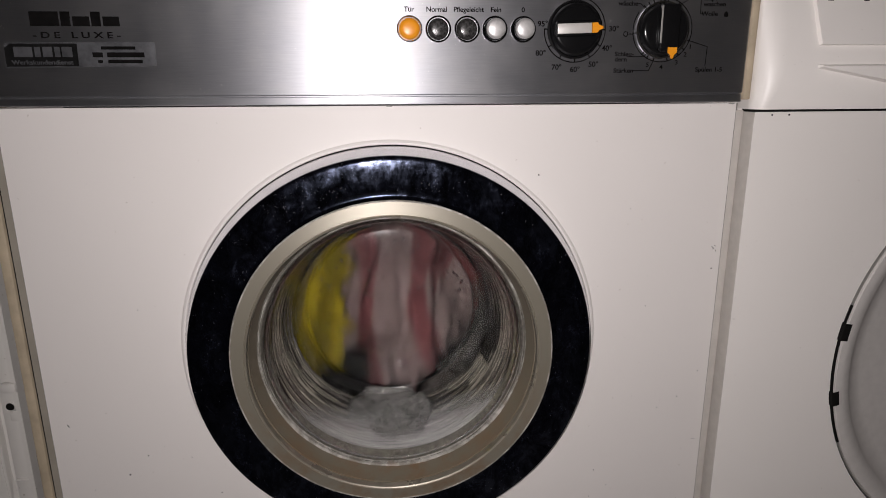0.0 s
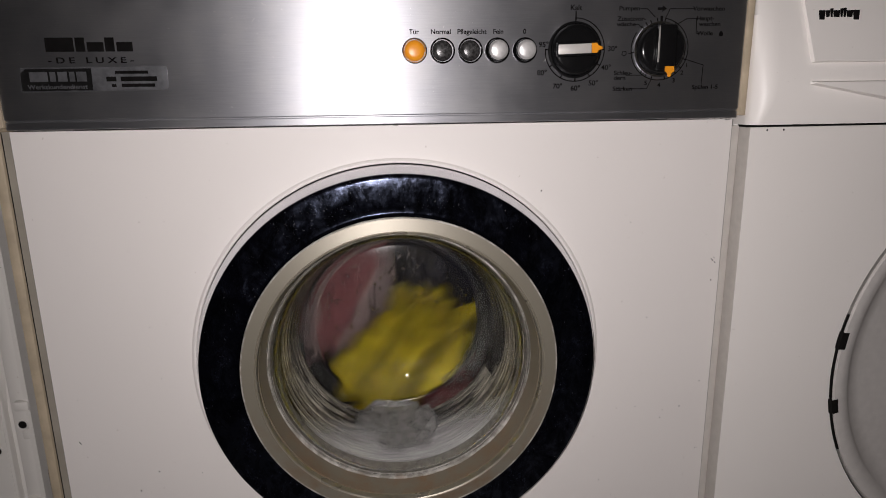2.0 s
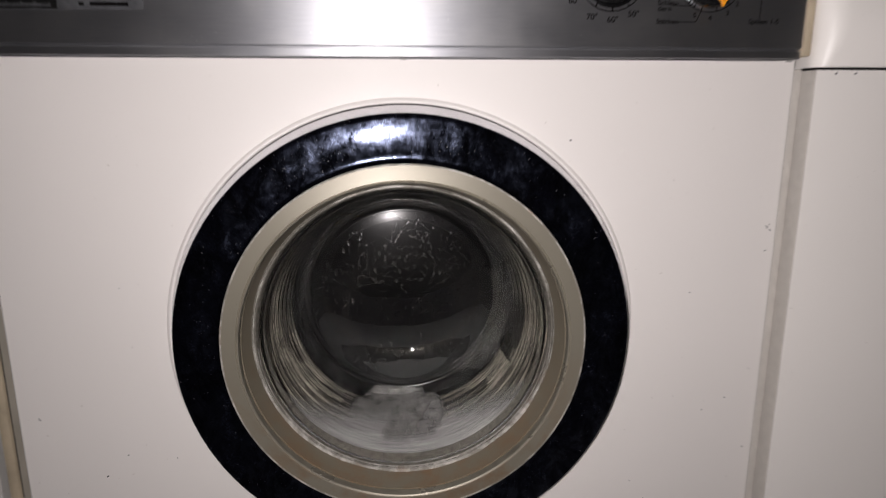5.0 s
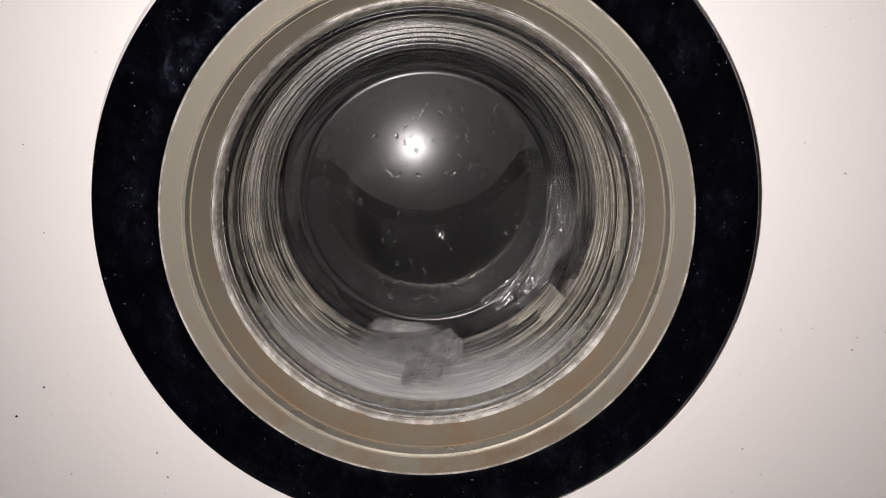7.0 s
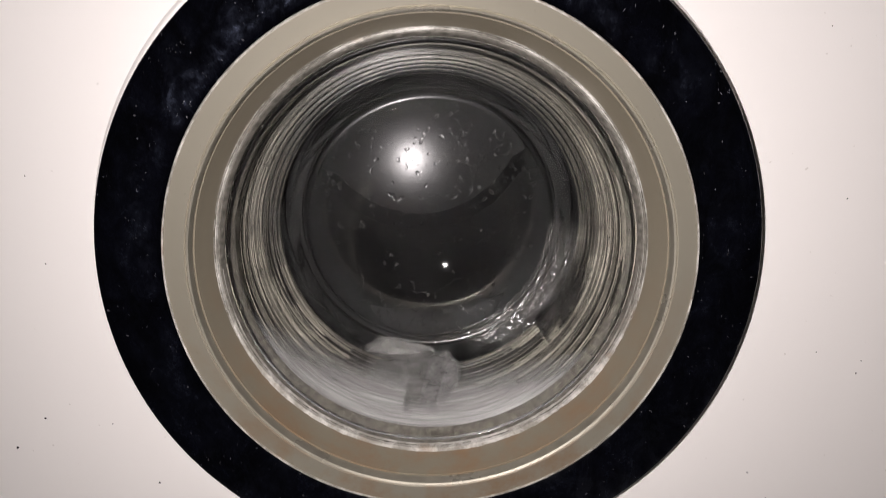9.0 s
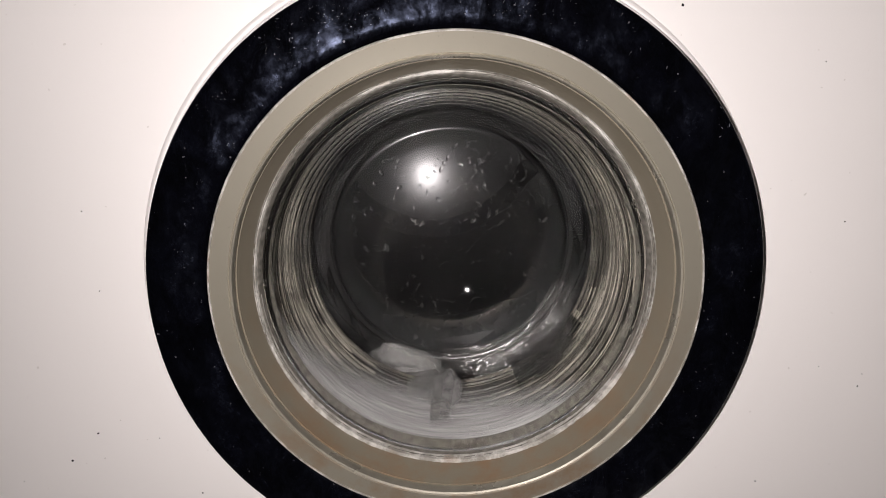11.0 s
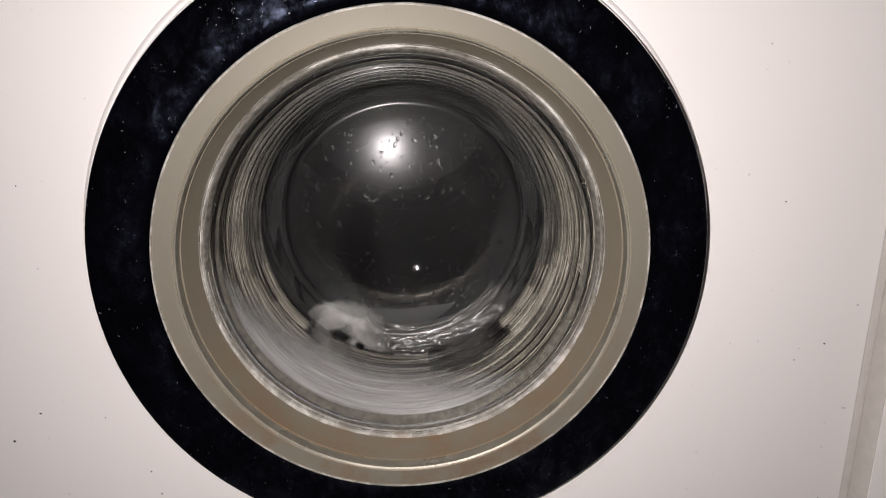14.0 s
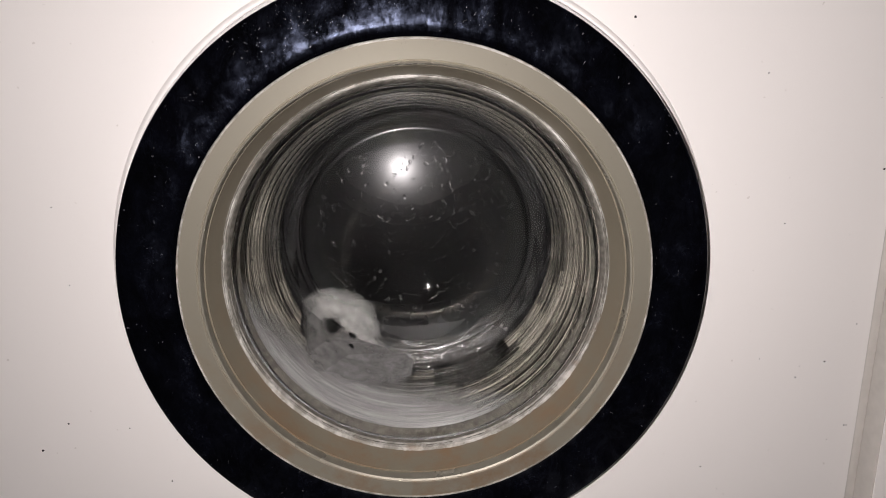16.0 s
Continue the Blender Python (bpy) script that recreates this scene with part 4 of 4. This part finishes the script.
# ---- the dryer beside it ----
def dryer():
    d = tagged(empty("tumble_dryer"), "white tumble dryer with round door beside the washing machine", "dryer")
    fy, cx, cz, r = -0.012, 0.5975, 0.489, 0.2046
    part("cabinet", box(0.2905, 0.885, 0.012, 0.60, 0.02, 0.85, 0.003), WHITE_DRYER, d)
    part("front_panel", plate_with_hole(0.2915, 0.884, 0.05, 0.7118, cx, cz, r, fy, 0.010, 160), WHITE_DRYER, d, "white front panel")
    # grey strip painted in for the shade on the front's side face
    part("side_shade_strip", prism([(0.010, 0.05), (-0.0116, 0.05), (-0.0116, 0.7118), (0.010, 0.7118)], 0.2908, 0.2914), EDGE, d, "grey strip for the shaded side of the front")
    part("gap_ring", lathe([(0.2100, 0.0060), (0.1900, 0.0060), (0.1900, 0.0090), (0.2100, 0.0090)], 128, True), HOLE, d, "dark gap round the door", (cx, 0, cz))
    part("console_gap", box(0.2918, 0.8838, -0.0085, 0.0080, 0.7117, 0.7139), HOLE, d, "dark gap under the console")
    # console over the front, flaring out at its lower edge
    bm = bmesh.new()
    rows = []
    for z, xl, xf, y in ((0.7138, 0.2908, 0.2935, -0.0135), (0.7190, 0.2908, 0.2950, -0.0150), (0.7270, 0.2908, 0.2985, -0.0170), (0.7370, 0.2908, 0.3015, -0.0185),
                         (0.7520, 0.2908, 0.3032, -0.0180), (0.80, 0.2908, 0.3030, -0.0080), (0.86, 0.2908, 0.3025, 0.0060)):
        rows.append([bm.verts.new(p) for p in ((xl, 0.30, z), (xl, -0.001, z)) + tuple((xl + (xf + 0.006 - xl) * (1 - math.cos(radians(15 * k))), -0.002 + (y + 0.002) * math.sin(radians(15 * k)), z) for k in range(7)) + ((0.884, y - 0.0004, z), (0.884, 0.30, z))])
    for a, b in zip(rows, rows[1:]):
        n = len(a)
        for i in range(n):
            bm.faces.new((a[i], a[(i + 1) % n], b[(i + 1) % n], b[i]))
    bm.faces.new(rows[0][::-1])
    bm.faces.new(rows[-1])
    con = part("console", bm, WHITE_DRYER, d, "white moulded console", angle=50)
    bm = bmesh.new()
    a = [bm.verts.new(p) for p in ((0.3345, -0.0140, 0.7618), (0.80, -0.0140, 0.7618), (0.80, 0.0080, 0.86), (0.3200, 0.0080, 0.86))]
    b = [bm.verts.new(p) for p in ((0.3358, -0.0190, 0.7632), (0.80, -0.0190, 0.7632), (0.80, 0.0030, 0.86), (0.3213, 0.0030, 0.86))]
    for i in range(4):
        bm.faces.new((a[i], a[(i + 1) % 4], b[(i + 1) % 4], b[i]))
    bm.faces.new(b)
    bm.faces.new(a[::-1])
    part("console_field", bm, WHITE_DRYER, con, "raised field with the maker's mark")
    bm = bmesh.new()
    a = [bm.verts.new(p) for p in ((0.3345, -0.0170, 0.7450), (0.3345, -0.0170, 0.7482), (0.62, -0.0170, 0.7482), (0.62, -0.0170, 0.7270), (0.43, -0.0170, 0.7270))]
    b = [bm.verts.new(p) for p in ((0.3365, -0.0225, 0.7462), (0.3365, -0.0225, 0.7470), (0.62, -0.0270, 0.7470), (0.62, -0.0260, 0.7290), (0.43, -0.0260, 0.7290))]
    for i in range(5):
        bm.faces.new((a[i], a[(i + 1) % 5], b[(i + 1) % 5], b[i]))
    bm.faces.new(a)
    bm.faces.new(b[::-1])
    part("drawer_grip", bm, WHITE_DRYER, con, "wedge-shaped drawer grip")
    x = 0.3405
    for w, h, dz in ((0.0045, 0.0072, -0.002), (0.0028, 0.0052, 0), (0.0014, 0.0066, 0), (0.0048, 0.0052, 0), (0.0014, 0.0066, 0), (0.0016, 0.0070, 0), (0.0045, 0.0052, 0), (0.0046, 0.0074, -0.002)):
        part("maker_mark", flat([(x, 0.7975 + dz), (x + w, 0.7975 + dz), (x + w, 0.7975 + dz + h), (x, 0.7975 + dz + h)], -0.0095, 0.0022), INK, con)
        x += w + 0.0012
    for x in (0.306, 0.3205):
        part("rivet_hole", lathe([(0, -0.0004), (0.0006, -0.0003), (0.0008, 0.0)], 12), HOLE, d, "", (x, fy, 0.7095))
    dr = part("door", lathe([(0.2019, 0.0055), (0.2019, -0.0125), (0.2008, -0.0145), (0.1960, -0.0150), (0.1880, -0.0130), (0.1830, -0.0080), (0.178, -0.0020), (0.165, 0.0015), (0.12, 0.0030), (0, 0.0036)], 160),
              GREY_DOOR, d, "round pale grey dished dryer door", (cx, 0, cz))
    part("seal", lathe([(0.2021, 0.004), (0.2021, -0.0125), (0.2032, -0.0125), (0.2032, 0.004)], 160, True), SIDE_LINE, dr, "thin grey seal")
    part("seal", lathe([(0.2022, 0.003), (0.2022, -0.0130), (0.2042, -0.0130), (0.2042, 0.003)], 40, True, 164, 203), HOLE, dr, "dark rubber seal by the hinges")
    for ang, w in ((171, 4.6), (189.4, 4.0)):
        part("hinge", lathe([(0.1985, -0.0160), (0.2050, -0.0160), (0.2058, -0.0100), (0.1980, -0.0100)], 8, True, ang - w / 2, ang + w / 2), HOLE, dr, "dark hinge slot")
    return d


dryer()


# ---- bare sheet-metal frame on the other side ----
def frame_stand():
    f = tagged(empty("appliance_frame"), "scuffed white sheet metal appliance frame with slots and holes", "appliance")
    part("flange", box(-0.3245, -0.3110, 0.006, 0.012, 0.02, 0.86, 0.0015), WHITE_OLD, f, "scuffed white metal flange")
    part("sheet", box(-0.70, -0.3330, 0.010, 0.40, 0.02, 0.86, 0.002), WHITE_OLD, f, "scuffed white metal sheet")
    part("channel", prism([(0.02, 0.05), (0.0015, 0.05), (0.0015, 0.86), (0.02, 0.86)], -0.3106, -0.3070), WHITE_OLD, f, "folded edge channel")
    part("channel", prism([(0.05, 0.05), (0.012, 0.05), (0.012, 0.86), (0.05, 0.86)], -0.3068, -0.3017), EDGE, f, "folded edge channel")
    bm = bmesh.new()
    prev = None
    for i in range(41):
        z = 0.05 + 0.02 * i
        o = 0.0025 * math.sin(i * 0.55)
        row = [bm.verts.new((x + o * w, y, z)) for x, y, w in ((-0.3350, 0.0095, 0.3), (-0.3315, 0.0165, 1.0), (-0.3275, 0.0180, 1.0), (-0.3250, 0.0120, 0.4), (-0.3240, 0.0064, 0.0))]
        if prev:
            for j in range(4):
                bm.faces.new((prev[j], prev[j + 1], row[j + 1], row[j]))
        prev = row
    part("stiffening_bead", bm, WHITE_OLD, f, "pressed bead in the sheet")
    for x, z, w, h in ((-0.3098, 0.6390, 0.0030, 0.0105),):
        part("slot", box(x - w / 2, x + w / 2, 0.0008, 0.0075, z - h / 2, z + h / 2, 0.001), HOLE, f, "dark slot")
    for x, z, r in ((-0.3150, 0.6240, 0.0022), (-0.3172, 0.4782, 0.0034), (-0.3432, 0.4530, 0.0032)):
        h = part("screw_hole", lathe([(0, 0.0055), (r, 0.0055), (r, 0.0070)], 24), HOLE, f, "dark screw hole", (x, 0.0042 if x < -0.333 else 0, z))
        part("hole_lip", lathe([(r, 0.0062), (r, 0.0052), (r + 0.0008, 0.0050), (r + 0.0012, 0.0062)], 24), WHITE_OLD, h)
    for k in range(14):
        u = k / 13
        for x, z in ((-0.3062 - 0.0022 * u, 0.6965 - 0.0260 * u), (-0.3062 + 0.0008 * u, 0.4312 - 0.0440 * u)):
            part("notch", box(x - 0.0009, x + 0.0009, 0.0106, 0.0126, z - 0.0005, z + 0.0005), HOLE, f, "small dark notch")
    part("ledge", box(-0.3235, -0.3095, 0.0030, 0.0064, 0.4096, 0.4112, 0.0006), WHITE_OLD, f, "pressed ledge")
    part("ledge", box(-0.3235, -0.3095, 0.0030, 0.0064, 0.6132, 0.6142, 0.0004), WHITE_OLD, f, "pressed ledge")
    part("tab", box(-0.3190, -0.3068, -0.0010, 0.0055, 0.4928, 0.5015, 0.0022), WHITE_OLD, f, "bent metal tab")
    part("tab", box(-0.3170, -0.3068, 0.0020, 0.0055, 0.4660, 0.4760, 0.0015), WHITE_OLD, f, "bent metal tab")


frame_stand()

# ---- the lamp that lights the place: a small LED held beside the camera ----
def torch_thing():
    t = part("torch", lathe([(0, 0.014), (0.0075, 0.014), (0.0085, 0.012), (0.0085, 0.001), (0.0070, 0.0), (0.0060, 0.0016), (0, 0.0016)], 32), KNOB_BLACK)
    m = Mat("led_glow")
    m.set(Base_Color=(0.9, 0.9, 0.9), Emission_Color=(1.0, 0.93, 0.93), Emission_Strength=TORCH_POWER)
    part("led", lathe([(0, -0.0040), (0.0030, -0.0028), (0.0042, 0.0), (0.0042, 0.0010)], 10), m.m, t, "glowing white LED")
    return tagged(t, "small hand-held torch with a white LED", "torch")


torch = torch_thing()
TORCH_AT = pose(-0.028, 0.0, 0.005, 0, -42, 0) @ pose(0, 0, 0, 90, 0, 0)


# ---- what moves ----
def in_drum(x, z, y, lean, tip=0):
    return pose(x, y, z, tip, lean, 0)


def tumble(thing, keys, rest):
    """keys: seconds, x, z (units of the glass end, from its middle), depth, lean; between them the thing runs once round the drum."""
    rows = []
    ax, az = 0.004, 0.489
    put = [(t, ax + 0.1 * u, az + 0.1 * v, y, lean) for t, u, v, y, lean in keys]
    for (t0, x0, z0, y0, l0), (t1, x1, z1, y1, l1) in zip(put, put[1:]):
        a0, a1 = math.atan2(z0 - CZ, x0), math.atan2(z1 - CZ, x1)
        r0, r1 = math.hypot(x0, z0 - CZ), math.hypot(x1, z1 - CZ)
        turn = (a1 - a0) % (2 * math.pi)
        turn = turn - 2 * math.pi if turn > 0.4 else turn
        n = max(1, round((t1 - t0) / 0.1))
        for i in range(n):
            s = i / n
            a = a0 + turn * s
            bulge = math.sin(math.pi * s)
            r = r0 + (r1 - r0) * s + (0.135 - (r0 + (r1 - r0) * s)) * bulge * 0.8
            rows.append((t0 + (t1 - t0) * s, in_drum(r * math.cos(a), CZ + r * math.sin(a), y0 + (y1 - y0) * s, l0 + (l1 - l0) * s)))
    t, x, z, y, lean = put[-1]
    rows.append((t, in_drum(x, z, y, lean)))
    # later the load clings to the drum's wall and goes round with it
    r, a, y, lean = rest
    for i in range(60):
        tt = 4.6 + 0.2 * i
        if tt > 16.01:
            break
        b = a - 48 * i
        rows.append((tt, in_drum(r * math.cos(radians(b)), CZ + r * math.sin(radians(b)), y, -b)))
    walk(thing, rows)


def motions():
    walk(torch, [(r[0], pose(*r[1:]) @ TORCH_AT) for r in PATH])
    walk(DRUM_OB, [(0.1 * i, pose(CX, 0, CZ, 0, 30.0 * i, 0)) for i in range(161)])
    tumble(yellow, [(0, -0.75, 0.1, 0.19, 8), (0.5, -0.3, -1.25, 0.17, 60), (1, -0.6, 1.15, 0.22, 40), (1.5, -1.36, -0.5, 0.18, 0), (2, 0.0, -0.35, 0.165, 25), (2.5, -0.45, 0.65, 0.19, 50),
                    (3, 0.6, 0.35, 0.18, -35), (3.5, 1.15, -0.1, 0.18, 0), (4, 0.9, -1.5, 0.24, 0), (4.2, 0.35, -1.15, 0.17, 80)], (0.215, 40, 0.18, 0))
    tumble(pink, [(0, 0.05, 0.2, 0.18, -8), (0.5, 0.3, 0.15, 0.30, -20), (1, 0.65, -0.1, 0.18, 5), (1.5, 0.6, -0.9, 0.22, 30), (2, -0.5, 0.4, 0.22, 30), (2.5, 0.5, -0.2, 0.19, -10),
                  (3, -0.6, -1.1, 0.2, 30), (3.5, 0.45, -0.1, 0.18, -25), (4, -0.9, -1.6, 0.24, 30), (4.2, -0.7, 0.9, 0.25, 40)], (0.215, 112, 0.18, 20))
    tumble(grey, [(0, 0.9, -1.4, 0.25, 0), (0.5, -0.9, -1.5, 0.25, 40), (1, -0.15, 0.1, 0.21, 5), (1.5, 0.0, 0.05, 0.19, 0), (2, -0.3, 1.2, 0.25, 20), (2.5, 0.8, -1.0, 0.22, 0),
                  (3, -0.05, 0.75, 0.2, 0), (3.5, 1.0, 1.4, 0.25, 20), (4, 0.2, -1.8, 0.25, 90), (4.2, -1.0, -1.6, 0.25, 80)], (0.215, 184, 0.18, 0))
    tumble(red, [(0, 0.6, 0.4, 0.22, 10), (0.5, 0.9, -1.4, 0.2, 0), (1, 0.55, 0.6, 0.23, -15), (1.5, -0.9, -1.5, 0.23, 0), (2, 0.7, -1.1, 0.2, 40), (2.5, 0.15, 0.65, 0.2, 30),
                 (3, -0.75, -0.85, 0.17, 30), (3.5, 0.1, 0.5, 0.19, 70), (4, 0.55, -1.3, 0.2, 50), (4.2, 0.2, -1.7, 0.22, 60)], (0.215, 256, 0.18, 30))
    tumble(navy, [(0, 0.9, 0.1, 0.26, 0), (0.5, -1.0, -1.2, 0.26, 0), (1, -0.9, -0.9, 0.26, 30), (1.5, 0.9, 0.9, 0.26, 0), (2, 0.5, 0.6, 0.21, -20), (2.5, -0.6, -0.6, 0.26, 0),
                  (3, -0.5, 0.2, 0.26, 0), (3.5, -0.3, 0.0, 0.18, 0), (4, -0.6, -1.2, 0.25, 20), (4.2, 0.6, -1.3, 0.26, 0)], (0.215, 328, 0.18, 0))
    at = lambda x, z: pose(CX + x, 0, CZ + z)
    walk(film, [(t, pose(CX, 0, CZ, 0, a, 0)) for t, a in ((0, -3), (4.2, -3), (6.5, 4), (9.0, 7), (11.5, 15), (12.5, 19), (14.5, 22), (16, 24))])
    walk(foam_a, [(0, at(0.036, -0.043)), (4.2, at(0.036, -0.043)), (6.5, at(0.035, -0.043)), (9.0, at(0.025, -0.036)), (11.5, at(0.011, -0.025)), (12.5, at(0.009, -0.021)), (14.0, at(0.004, -0.0105)), (15.0, at(-0.003, 0.001)), (16, at(-0.011, 0.012))])
    walk(foam_b, [(0, at(-0.006, 0.0)), (4.2, at(-0.006, 0.0)), (6.5, at(-0.018, 0)), (9.0, at(-0.024, 0.0)), (11.5, at(-0.040, -0.003)), (12.5, at(-0.045, -0.006)), (14.0, at(-0.048, -0.014)), (16, at(-0.050, -0.024))])
    walk(wet, [(t, pose(CX, 0, CZ, 0, a, 0)) for t, a in ((0, -52), (4.2, -52), (6.5, -48), (9.0, -36), (11.5, -10), (12.5, -1), (14.0, 1), (16, 3))])


motions()
